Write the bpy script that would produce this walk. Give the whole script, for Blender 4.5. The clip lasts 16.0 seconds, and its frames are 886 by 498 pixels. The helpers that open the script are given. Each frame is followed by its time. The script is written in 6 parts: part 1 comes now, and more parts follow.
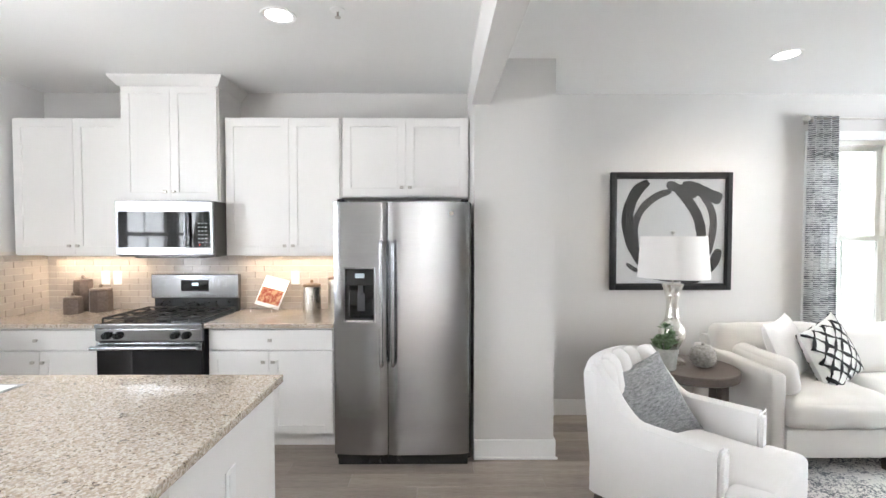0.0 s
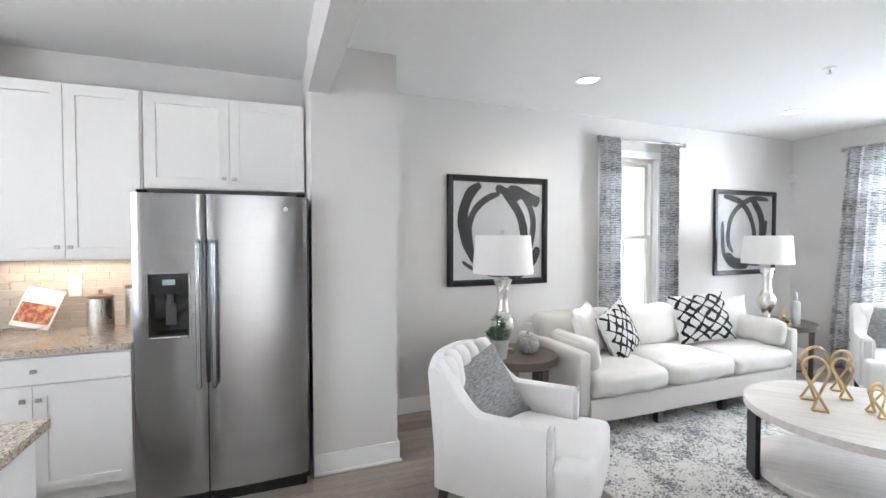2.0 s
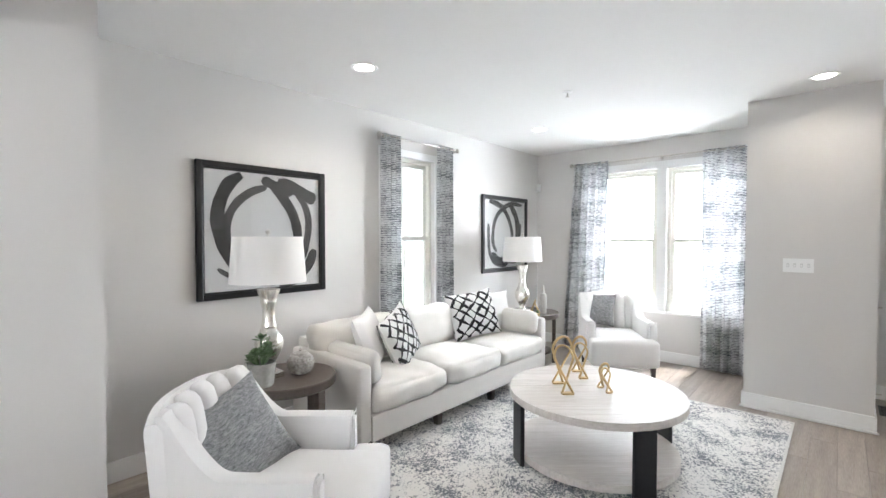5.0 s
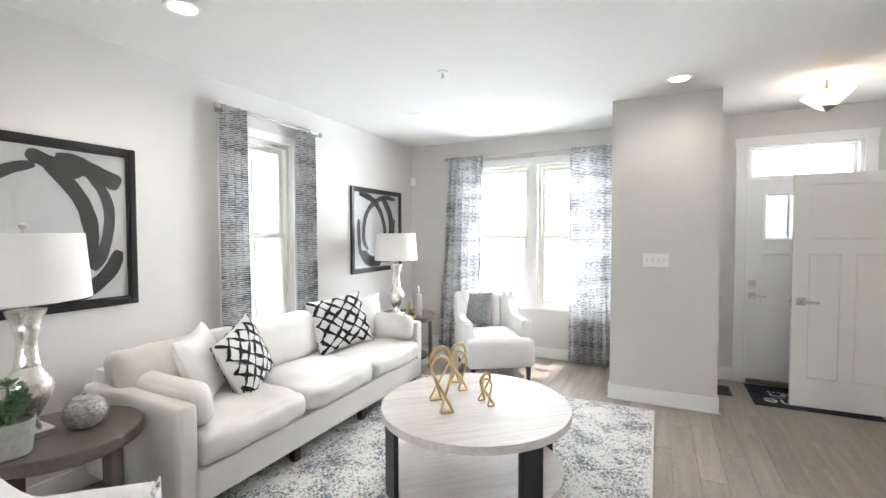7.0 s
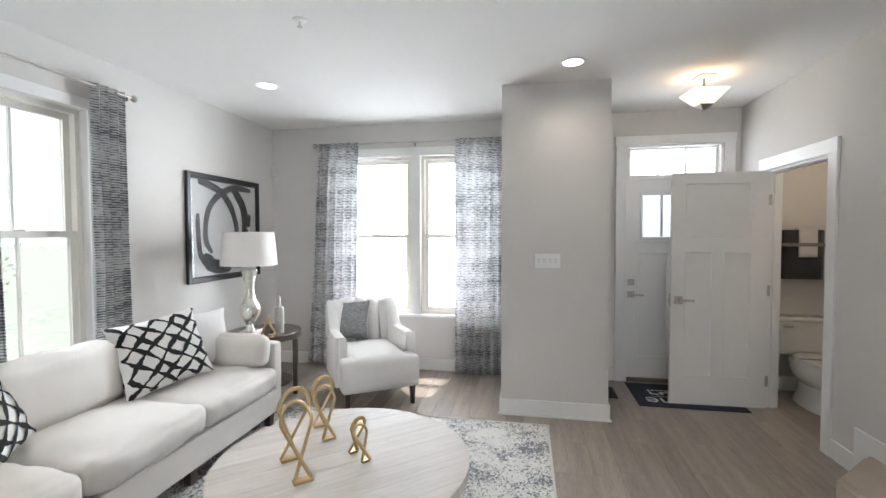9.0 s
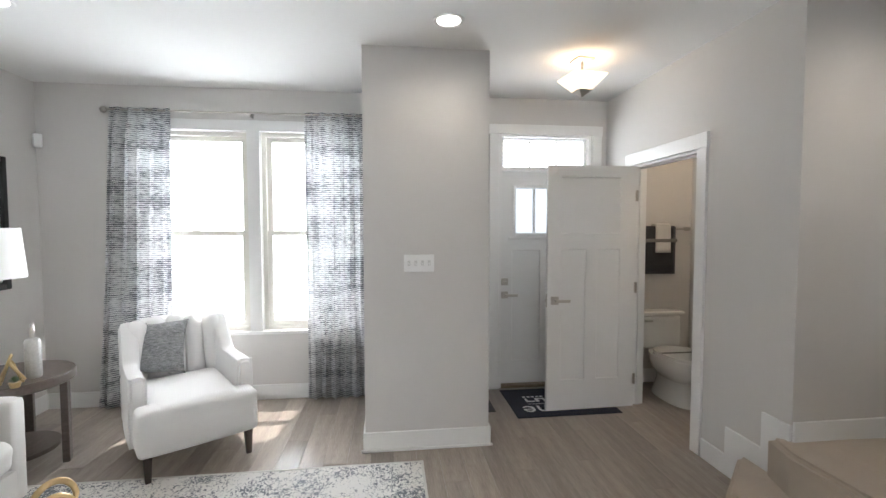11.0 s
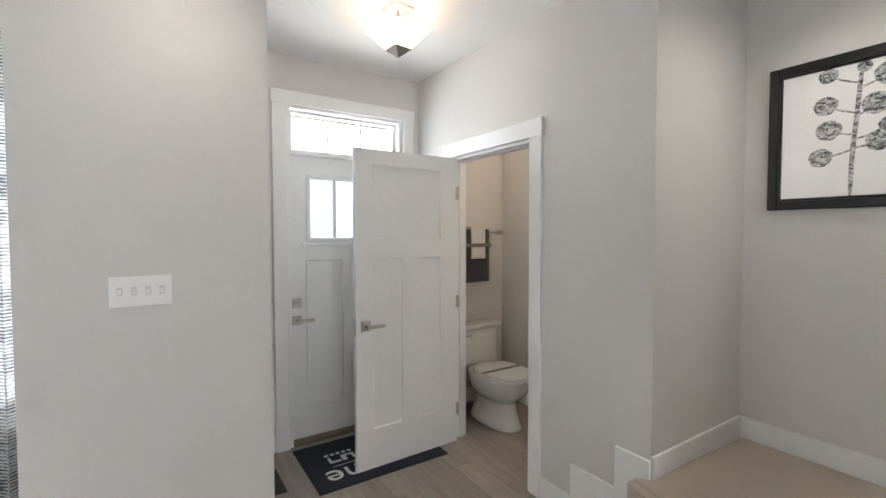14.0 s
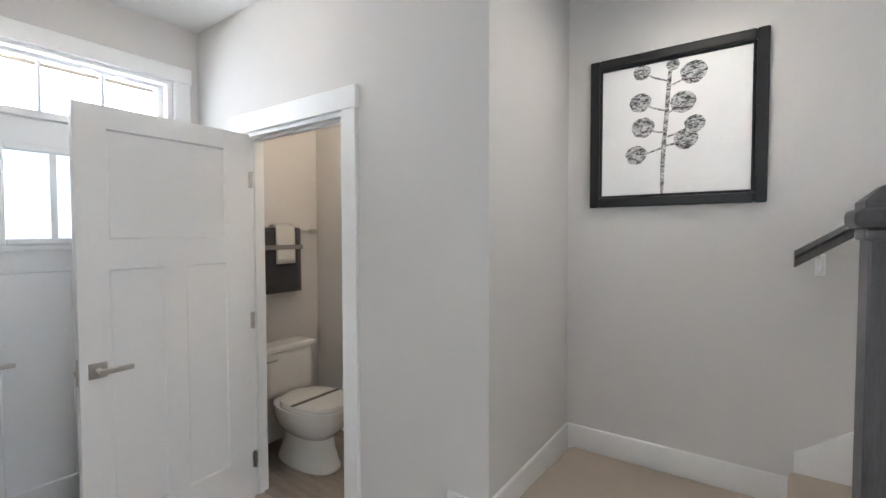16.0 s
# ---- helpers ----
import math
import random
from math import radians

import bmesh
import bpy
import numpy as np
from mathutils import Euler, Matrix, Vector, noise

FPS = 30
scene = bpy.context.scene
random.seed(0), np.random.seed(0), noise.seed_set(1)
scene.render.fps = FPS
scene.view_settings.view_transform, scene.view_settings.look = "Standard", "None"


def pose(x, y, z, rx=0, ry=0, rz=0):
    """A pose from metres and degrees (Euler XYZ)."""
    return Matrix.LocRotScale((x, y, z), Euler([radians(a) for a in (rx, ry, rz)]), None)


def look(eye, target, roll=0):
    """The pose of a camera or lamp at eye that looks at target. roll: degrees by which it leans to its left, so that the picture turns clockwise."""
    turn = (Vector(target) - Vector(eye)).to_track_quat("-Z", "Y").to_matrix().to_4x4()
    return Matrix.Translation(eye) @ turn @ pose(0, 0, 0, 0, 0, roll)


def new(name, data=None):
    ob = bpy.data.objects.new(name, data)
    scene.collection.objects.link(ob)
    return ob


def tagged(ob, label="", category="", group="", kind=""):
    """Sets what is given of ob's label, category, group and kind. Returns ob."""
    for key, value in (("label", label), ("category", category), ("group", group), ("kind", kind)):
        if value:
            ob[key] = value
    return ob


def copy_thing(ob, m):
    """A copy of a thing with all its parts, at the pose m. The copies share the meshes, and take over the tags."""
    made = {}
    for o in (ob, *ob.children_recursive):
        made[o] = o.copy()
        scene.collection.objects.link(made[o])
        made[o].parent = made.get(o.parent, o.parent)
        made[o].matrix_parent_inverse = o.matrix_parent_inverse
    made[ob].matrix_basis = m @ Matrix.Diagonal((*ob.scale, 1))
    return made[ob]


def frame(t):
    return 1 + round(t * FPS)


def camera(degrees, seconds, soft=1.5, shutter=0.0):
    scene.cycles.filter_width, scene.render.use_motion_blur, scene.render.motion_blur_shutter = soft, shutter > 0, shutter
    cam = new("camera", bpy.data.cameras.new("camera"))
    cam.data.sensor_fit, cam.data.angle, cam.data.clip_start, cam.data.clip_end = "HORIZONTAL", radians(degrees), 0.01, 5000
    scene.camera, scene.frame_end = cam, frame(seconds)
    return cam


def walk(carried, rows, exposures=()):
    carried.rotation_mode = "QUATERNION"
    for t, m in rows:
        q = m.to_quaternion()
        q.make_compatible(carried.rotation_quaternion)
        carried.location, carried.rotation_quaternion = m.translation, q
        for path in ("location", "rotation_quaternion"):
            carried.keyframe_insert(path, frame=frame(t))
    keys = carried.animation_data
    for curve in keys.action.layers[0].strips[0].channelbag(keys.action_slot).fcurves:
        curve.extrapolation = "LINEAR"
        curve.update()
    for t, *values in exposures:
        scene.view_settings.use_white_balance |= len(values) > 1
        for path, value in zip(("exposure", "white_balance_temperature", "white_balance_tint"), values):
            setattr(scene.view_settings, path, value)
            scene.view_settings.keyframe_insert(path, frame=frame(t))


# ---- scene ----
cam = camera(90.1, 16.0)
PATH = [
    (0, (0.627, 0.155, 1.543), (0.641, 2.154, 1.483), -0.0),
    (0.5, (0.594, 0.193, 1.533), (0.815, 2.18, 1.479), 0.1),
    (1, (0.588, 0.22, 1.535), (0.989, 2.178, 1.479), 0.1),
    (1.5, (0.592, 0.255, 1.538), (1.162, 2.171, 1.477), 0.1),
    (2, (0.621, 0.279, 1.53), (1.345, 2.142, 1.473), 0.0),
    (2.5, (0.663, 0.32, 1.532), (1.54, 2.116, 1.473), 0.0),
    (3, (0.707, 0.363, 1.534), (1.734, 2.078, 1.476), 0.0),
    (3.5, (0.755, 0.415, 1.539), (1.921, 2.038, 1.481), 0.1),
    (4, (0.81, 0.454, 1.539), (2.092, 1.987, 1.481), 0.0),
    (4.2, (0.83, 0.467, 1.537), (2.154, 1.965, 1.478), -0.0),
    (6.3, (1.172, 0.735, 1.534), (2.879, 1.776, 1.473), -0.1),
    (6.5, (1.22, 0.75, 1.539), (2.952, 1.747, 1.471), -0.1),
    (7, (1.366, 0.802, 1.531), (3.163, 1.677, 1.463), -0.1),
    (7.5, (1.525, 0.85, 1.534), (3.376, 1.602, 1.464), -0.2),
    (8, (1.692, 0.896, 1.524), (3.586, 1.535, 1.454), -0.1),
    (8.5, (1.848, 0.947, 1.516), (3.781, 1.455, 1.448), -0.1),
    (9, (2.005, 0.992, 1.519), (3.97, 1.362, 1.45), -0.1),
    (9.5, (2.165, 1.014, 1.525), (4.151, 1.236, 1.449), -0.1),
    (10, (2.342, 1.02, 1.53), (4.34, 1.075, 1.451), -0.2),
    (10.2, (2.414, 1.02, 1.539), (4.413, 1.015, 1.454), -0.2),
    (12.5, (3.232, 0.983, 1.521), (5.114, 0.313, 1.443), -0.0),
    (13, (3.377, 0.922, 1.518), (5.202, 0.107, 1.443), -0.1),
    (13.5, (3.507, 0.854, 1.527), (5.259, -0.106, 1.45), -0.2),
    (14, (3.621, 0.778, 1.522), (5.293, -0.317, 1.447), -0.1),
    (14.5, (3.738, 0.701, 1.518), (5.307, -0.538, 1.443), -0.1),
    (15, (3.822, 0.602, 1.498), (5.266, -0.78, 1.434), -0.1),
    (15.5, (3.891, 0.482, 1.507), (5.19, -1.038, 1.435), -0.2),
    (16, (3.953, 0.351, 1.506), (5.098, -1.287, 1.436), -0.1),
]
walk(cam, [(t, look(eye, target, roll)) for t, eye, target, roll in PATH], [(0.0, 0.82, 6220, 10), (1.0, 0.78, 6050, 10), (2.5, 0.6, 6020, 10), (3.5, 0.56, 6060, 10), (4.2, 0.58, 6120, 10), (6.3, 0.66, 6270, 10), (7.2, 0.58, 6290, 10), (9.0, 0.1, 6270, 10), (10.0, 0.13, 6270, 10), (13.0, 0.37, 6320, 10), (16.0, 0.6, 5950, 10)])

# ---- world, sun, large lights ----
world = bpy.data.worlds.new("sky")
scene.world = world
world.use_nodes = True
wn = world.node_tree.nodes
sky = wn.new("ShaderNodeTexSky")
sky.sky_type, sky.sun_disc = "NISHITA", False
SUN_EL, SUN_ROT = radians(67), radians(100)
sky.sun_elevation, sky.sun_rotation = SUN_EL, SUN_ROT
world.node_tree.links.new(sky.outputs[0], wn["Background"].inputs[0])
wn["Background"].inputs[1].default_value = 0.15


def lamp(name, kind, matrix, energy, color=(1, 1, 1), size=None, size_y=None):
    data = bpy.data.lights.new(name, kind)
    data.energy, data.color = energy, color
    if kind == "AREA":
        data.shape, data.size, data.size_y = "RECTANGLE", size, size_y or size
    elif size is not None:
        data.shadow_soft_size = size
    ob = new(name, data)
    ob.matrix_world = matrix
    return ob


sun = lamp("sun", "SUN", look((0, 0, 0), (-math.sin(SUN_ROT) * math.cos(SUN_EL), -math.cos(SUN_ROT) * math.cos(SUN_EL), -math.sin(SUN_EL))), 5.0, (1, 0.95, 0.88))
sun.data.angle = radians(0.53)
# daylight through the window openings
lamp("window_daylight", "AREA", look((7.02, 2.2, 1.5), (0, 2.2, 0.5)), 228, (0.92, 0.965, 1), 2.0, 1.7)
lamp("window_daylight", "AREA", look((4.2, 5.3, 3.6), (4.0, 3.2, 0.9)), 165, (0.92, 0.965, 1), 1.6, 1.4)
lamp("window_daylight", "AREA", look((-2.95, 1.0, 1.55), (3, 0.6, 0.1)), 84, (0.95, 0.975, 1), 1.75, 1.3)
lamp("window_daylight", "AREA", look((2.2, -3.3, 1.45), (2.0, 3, 0.7)), 620, (0.96, 0.98, 1), 1.3, 1.9)
lamp("window_daylight", "AREA", look((7.0, -0.455, 2.24), (0, -0.455, 1.2)), 15, (0.95, 0.98, 1), 0.9, 0.26)

# ---- materials ----
def mat(name, color, rough=0.5, metal=0.0, vary=0.06, scale=8.0, bump=0.0, bump_scale=60.0, stretch=(1, 1, 1), per_object=0.0, sheen=0.0, coat=0.0, second=None, fine=0.5, sharp=0.2):
    """A node material: a base colour varied by coarse and fine noise, with relief."""
    m = bpy.data.materials.new(name)
    m.use_nodes = True
    n, l = m.node_tree.nodes, m.node_tree.links
    b = n["Principled BSDF"]
    b.inputs["Roughness"].default_value, b.inputs["Metallic"].default_value = rough, metal
    if sheen:
        b.inputs["Sheen Weight"].default_value = sheen
    if coat:
        b.inputs["Coat Weight"].default_value = coat
    co = n.new("ShaderNodeTexCoord")
    mp = n.new("ShaderNodeMapping")
    mp.inputs["Scale"].default_value = stretch
    l.new(co.outputs["Object"], mp.inputs[0])
    big = n.new("ShaderNodeTexNoise")
    big.inputs["Scale"].default_value, big.inputs["Detail"].default_value = scale, 6
    l.new(mp.outputs[0], big.inputs["Vector"])
    small = n.new("ShaderNodeTexNoise")
    small.inputs["Scale"].default_value, small.inputs["Detail"].default_value = bump_scale, 3
    l.new(mp.outputs[0], small.inputs["Vector"])
    add = n.new("ShaderNodeMix")
    add.data_type = "FLOAT"
    add.inputs[0].default_value = fine
    l.new(big.outputs["Fac"], add.inputs[2])
    l.new(small.outputs["Fac"], add.inputs[3])
    ramp = n.new("ShaderNodeValToRGB")
    dark = second or tuple(c * (1 - vary) for c in color)
    light = color if second else tuple(min(1, c * (1 + vary)) for c in color)
    ramp.color_ramp.elements[0].position, ramp.color_ramp.elements[1].position = 0.5 - sharp, 0.5 + sharp
    ramp.color_ramp.elements[0].color, ramp.color_ramp.elements[1].color = (*dark, 1), (*light, 1)
    l.new(add.outputs[0], ramp.inputs[0])
    out = ramp.outputs[0]
    if per_object:
        info, hsv = n.new("ShaderNodeObjectInfo"), n.new("ShaderNodeHueSaturation")
        rng = n.new("ShaderNodeMapRange")
        rng.inputs[3].default_value, rng.inputs[4].default_value = 1 - per_object, 1 + per_object
        l.new(info.outputs["Random"], rng.inputs[0])
        l.new(rng.outputs[0], hsv.inputs["Value"])
        l.new(out, hsv.inputs["Color"])
        out = hsv.outputs[0]
    l.new(out, b.inputs["Base Color"])
    if bump:
        bp = n.new("ShaderNodeBump")
        bp.inputs["Strength"].default_value, bp.inputs["Distance"].default_value = bump, 0.01
        l.new(small.outputs["Fac"], bp.inputs["Height"])
        l.new(bp.outputs[0], b.inputs["Normal"])
    return m


def glow(name, color, strength):
    m = bpy.data.materials.new(name)
    m.use_nodes = True
    b = m.node_tree.nodes["Principled BSDF"]
    b.inputs["Base Color"].default_value = (*color, 1)
    b.inputs["Emission Color"].default_value = (*color, 1)
    b.inputs["Emission Strength"].default_value = strength
    return m


def clear(name, rough=0.0):
    m = bpy.data.materials.new(name)
    m.use_nodes = True
    b = m.node_tree.nodes["Principled BSDF"]
    b.inputs["Transmission Weight"].default_value, b.inputs["Roughness"].default_value, b.inputs["IOR"].default_value = 1.0, rough, 1.45
    return m


WALL = mat("wall_paint", (0.642, 0.623, 0.602), 0.75, vary=0.015, scale=2, bump=0.04, bump_scale=220)
CEIL = mat("ceiling_paint", (0.80, 0.795, 0.78), 0.85, vary=0.012, scale=1.5, bump=0.05, bump_scale=200)
TRIM = mat("trim_white", (0.82, 0.82, 0.81), 0.35, vary=0.015, scale=3, bump=0.02, bump_scale=90)
CABINET = mat("cabinet_white", (0.80, 0.785, 0.765), 0.38, vary=0.015, scale=3, bump=0.02, bump_scale=120)
WINFRAME = mat("window_vinyl", (0.78, 0.76, 0.70), 0.4, vary=0.02)
DOORW = mat("door_white", (0.80, 0.80, 0.79), 0.4, vary=0.015, scale=3, bump=0.03, bump_scale=100)
STEEL = mat("brushed_steel", (0.36, 0.368, 0.382), 0.19, 1.0, vary=0.06, scale=3, bump=0.03, bump_scale=40, stretch=(1, 1, 40))
NICKEL = mat("satin_nickel", (0.55, 0.52, 0.48), 0.3, 1.0, vary=0.04)
BLACK = mat("black_enamel", (0.015, 0.015, 0.016), 0.25, vary=0.2)
BLACKGLASS = mat("black_glass", (0.008, 0.008, 0.009), 0.05, vary=0.1)
IRON = mat("cast_iron", (0.02, 0.02, 0.02), 0.55, vary=0.2, bump=0.2, bump_scale=150)
FABRIC = mat("ivory_linen", (0.70, 0.676, 0.642), 0.9, vary=0.035, scale=5, bump=0.18, bump_scale=420, sheen=0.25)
FABRICW = mat("white_upholstery", (0.80, 0.79, 0.782), 0.9, vary=0.03, scale=5, bump=0.15, bump_scale=420, sheen=0.25)
GREYTWEED = mat("grey_tweed", (0.48, 0.485, 0.49), 0.95, scale=34, bump=0.5, bump_scale=120, second=(0.06, 0.065, 0.075), stretch=(1, 1, 3.5), sheen=0.2)
DARKWOOD = mat("dark_wood", (0.06, 0.045, 0.038), 0.45, vary=0.3, scale=10, bump=0.1, bump_scale=60, stretch=(6, 6, 1))
GREYWOOD = mat("grey_brown_wood", (0.145, 0.115, 0.098), 0.38, scale=8, bump=0.1, bump_scale=40, stretch=(1, 9, 9), second=(0.07, 0.055, 0.047))
PALEWOOD = mat("whitewashed_oak", (0.71, 0.675, 0.645), 0.46, scale=3.5, bump=0.12, bump_scale=16, stretch=(0.7, 13, 4), second=(0.53, 0.485, 0.445), fine=0.5, per_object=0.05)
LEGMETAL = mat("dark_bronze_metal", (0.03, 0.03, 0.034), 0.42, 0.4, vary=0.15)
GOLD = mat("brushed_gold", (0.66, 0.50, 0.27), 0.34, 1.0, vary=0.15, scale=20, bump=0.05)
MERCURY = mat("mercury_glass", (0.95, 0.94, 0.91), 0.24, 1.0, scale=26, bump=0.25, bump_scale=60, second=(0.78, 0.755, 0.69))
FRAMEBLACK = mat("black_lacquer_frame", (0.012, 0.012, 0.013), 0.3, vary=0.2, bump=0.05)
PAPER = mat("art_paper", (0.87, 0.87, 0.86), 0.7, vary=0.01, scale=4)
INK = mat("black_ink", (0.012, 0.012, 0.012), 0.6, scale=14, second=(0.05, 0.05, 0.05), stretch=(1, 1, 1), bump_scale=50)
INKGREY = mat("grey_leaf_print", (0.62, 0.62, 0.62), 0.8, scale=45, second=(0.045, 0.045, 0.047), bump_scale=130, stretch=(1, 1, 2.2), sharp=0.07)
INKDRY = mat("dry_brush_ink", (0.13, 0.13, 0.13), 0.7, scale=10, second=(0.015, 0.015, 0.015), bump_scale=60, stretch=(1, 1, 1))
CARPET = mat("beige_carpet", (0.55, 0.45, 0.345), 0.98, scale=4, bump=0.9, bump_scale=260, second=(0.42, 0.345, 0.27), sheen=0.3)
CERAMIC = mat("white_porcelain", (0.80, 0.79, 0.76), 0.12, vary=0.01, coat=0.5)
NAVY = mat("navy_mat", (0.014, 0.018, 0.035), 0.95, vary=0.2, bump=0.5, bump_scale=300)
TOWELG = mat("charcoal_towel", (0.035, 0.035, 0.042), 0.98, vary=0.2, bump=0.6, bump_scale=250, sheen=0.3)
TOWELW = mat("white_towel", (0.74, 0.72, 0.69), 0.98, vary=0.04, bump=0.6, bump_scale=250, sheen=0.3)
SHADE = mat("lampshade_linen", (0.82, 0.80, 0.775), 0.9, vary=0.02, bump=0.1, bump_scale=300)
WHITEPLASTIC = mat("white_plastic", (0.82, 0.82, 0.81), 0.35, vary=0.01)
NEWEL = mat("charcoal_stained_oak", (0.075, 0.07, 0.07), 0.4, scale=9, bump=0.15, bump_scale=50, stretch=(9, 9, 0.8), second=(0.03, 0.028, 0.028))
GLASS = clear("window_glass")

# ---- helpers for building ----
def box(bm, x0, x1, y0, y1, z0, z1, bevel=0.0, seg=2):
    """A box, with rounded edges where bevel is given. Returns its vertices."""
    vs = [bm.verts.new((x, y, z)) for x in (x0, x1) for y in (y0, y1) for z in (z0, z1)]
    fs = [bm.faces.new([vs[i] for i in q]) for q in ((0, 1, 3, 2), (4, 6, 7, 5), (0, 4, 5, 1), (2, 3, 7, 6), (0, 2, 6, 4), (1, 5, 7, 3))]
    if bevel:
        es = {e for f in fs for e in f.edges}
        r = bmesh.ops.bevel(bm, geom=list(es), offset=bevel, segments=seg, affect="EDGES", profile=0.5)
        return [v for v in set(v for f in r["faces"] for v in f.verts)]
    return vs


def bm_box(*a, **k):
    bm = bmesh.new()
    box(bm, *a, **k)
    return bm


def lathe(bm, profile, seg=32, cx=0.0, cy=0.0, squash=1.0):
    """Turn a profile of (radius, height) round the vertical axis."""
    rings = []
    for r, z in profile:
        rings.append([bm.verts.new((cx + r * math.cos(2 * math.pi * i / seg), cy + squash * r * math.sin(2 * math.pi * i / seg), z)) for i in range(seg)])
    for a, b in zip(rings, rings[1:]):
        for i in range(seg):
            bm.faces.new((a[i], a[(i + 1) % seg], b[(i + 1) % seg], b[i]))
    bm.faces.new(rings[0][::-1])
    bm.faces.new(rings[-1])
    return bm


def tube(bm, pts, r, seg=8, closed=False, flat=None):
    """A round or flat bar along points."""
    pts = [Vector(p) for p in pts]
    n = len(pts)
    rings, up = [], None
    for i, p in enumerate(pts):
        a = pts[(i - 1) % n] if (closed or i > 0) else p
        b = pts[(i + 1) % n] if (closed or i < n - 1) else p
        d = (b - a).normalized()
        if up is None:
            up = d.orthogonal().normalized()
        up = (up - d * up.dot(d)).normalized()
        side = d.cross(up)
        ru, rs = (r, r) if flat is None else flat
        rings.append([bm.verts.new(p + up * ru * math.cos(2 * math.pi * k / seg) + side * rs * math.sin(2 * math.pi * k / seg)) for k in range(seg)])
    for i in range(n if closed else n - 1):
        a, b = rings[i], rings[(i + 1) % n]
        for k in range(seg):
            bm.faces.new((a[k], a[(k + 1) % seg], b[(k + 1) % seg], b[k]))
    if not closed:
        bm.faces.new(rings[0][::-1])
        bm.faces.new(rings[-1])
    return bm


def finish(bm, name, material, smooth=False):
    bmesh.ops.recalc_face_normals(bm, faces=bm.faces)
    me = bpy.data.meshes.new(name)
    bm.to_mesh(me)
    bm.free()
    me.materials.append(material)
    if smooth:
        me.shade_smooth()
        me.set_sharp_from_angle(angle=radians(40))
    return me


def part(name, bm, material, parent=None, label="", smooth=False, at=None):
    """One mesh object, under a thing or a part."""
    ob = new(name, finish(bm, name, material, smooth))
    if parent is not None:
        ob.parent = parent
    if at is not None:
        ob.matrix_basis = at
    if label:
        ob["label"] = label
    return ob


def thing(name, m, label, category, group="", kind=""):
    """An Empty at a thing's base."""
    ob = new(name)
    ob.matrix_basis = m
    return tagged(ob, label, category, group, kind)


def setting(name, bm, material, label="", category="", smooth=False):
    return tagged(part(name, bm, material, smooth=smooth), label, category, "", "structure")


def wall(name, along, inner, outer, a0, a1, z0, z1, holes=(), material=None, label=""):
    """A wall with real openings. along: 'x' or 'y'; inner and outer: its two faces; holes: (a0, a1, z0, z1)."""
    ca = sorted({a0, a1, *[h[0] for h in holes], *[h[1] for h in holes]})
    cz = sorted({z0, z1, *[h[2] for h in holes], *[h[3] for h in holes]})
    solid = {}
    for i in range(len(ca) - 1):
        for j in range(len(cz) - 1):
            ma, mz = (ca[i] + ca[i + 1]) / 2, (cz[j] + cz[j + 1]) / 2
            solid[i, j] = not any(h[0] < ma < h[1] and h[2] < mz < h[3] for h in holes)
    bm = bmesh.new()

    def v(a, w, z):
        return bm.verts.new((a, w, z) if along == "x" else (w, a, z))

    for (i, j), full in solid.items():
        if not full:
            continue
        p, q, r, s = ca[i], ca[i + 1], cz[j], cz[j + 1]
        for w in (inner, outer):
            bm.faces.new((v(p, w, r), v(q, w, r), v(q, w, s), v(p, w, s)))
        for di, dj, e in ((-1, 0, ((p, r), (p, s))), (1, 0, ((q, r), (q, s))), (0, -1, ((p, r), (q, r))), (0, 1, ((p, s), (q, s)))):
            if not solid.get((i + di, j + dj), False):
                (b0, c0), (b1, c1) = e
                bm.faces.new((v(b0, inner, c0), v(b1, inner, c1), v(b1, outer, c1), v(b0, outer, c0)))
    bmesh.ops.remove_doubles(bm, verts=bm.verts, dist=0.0005)
    return setting(name, bm, material or WALL, label or "smooth warm light grey painted plaster wall", "wall")


# ---- the large structure ----
H = 2.74
N_Y, E_X, W_X, S_Y = 3.92, 6.78, -2.69, -3.1
BATH_Y = -1.05      # wall with the washroom door
ALC_X, ALC_Y = 4.73, -1.88   # landing recess
NWIN = (3.765, 4.53, 0.62, 2.36)
EWIN_A, EWIN_B = (2.25, 3.17, 0.62, 2.38), (1.225, 2.145, 0.62, 2.38)
ENT = (-0.90, 0.0, 0.0, 2.405)
wall("wall_north", "x", N_Y, N_Y + 0.18, W_X - 0.2, E_X + 0.2, 0, H, [NWIN])
wall("wall_east", "y", E_X, E_X + 0.18, -3.3, N_Y, 0, H, [EWIN_A, EWIN_B, ENT])
WWIN = ((0.10, 0.98, 0.92, 2.22), (1.04, 1.92, 0.92, 2.22))
wall("wall_west", "y", W_X, W_X - 0.18, S_Y - 0.2, N_Y, 0, H, WWIN)
wall("wall_south", "x", S_Y, S_Y - 0.18, W_X, 3.0, 0, H, [(1.55, 2.8, 0.5, 2.4)])
wall("wall_entry_south", "x", BATH_Y, BATH_Y - 0.11, ALC_X, E_X, 0, H, [(5.48, 6.29, 0, 2.06)])
wall("wall_landing_side", "y", ALC_X, ALC_X + 0.11, ALC_Y, BATH_Y - 0.11, 0, H)
wall("wall_landing_back", "x", ALC_Y, ALC_Y - 0.12, 1.2, ALC_X + 0.11, 0, 5.2)
wall("wall_stair_end", "y", 1.2, 1.08, ALC_Y - 0.12, -0.95, 0, 5.2)
wall("wall_bath_back", "x", -1.95, -2.07, 5.2, E_X, 0, H)
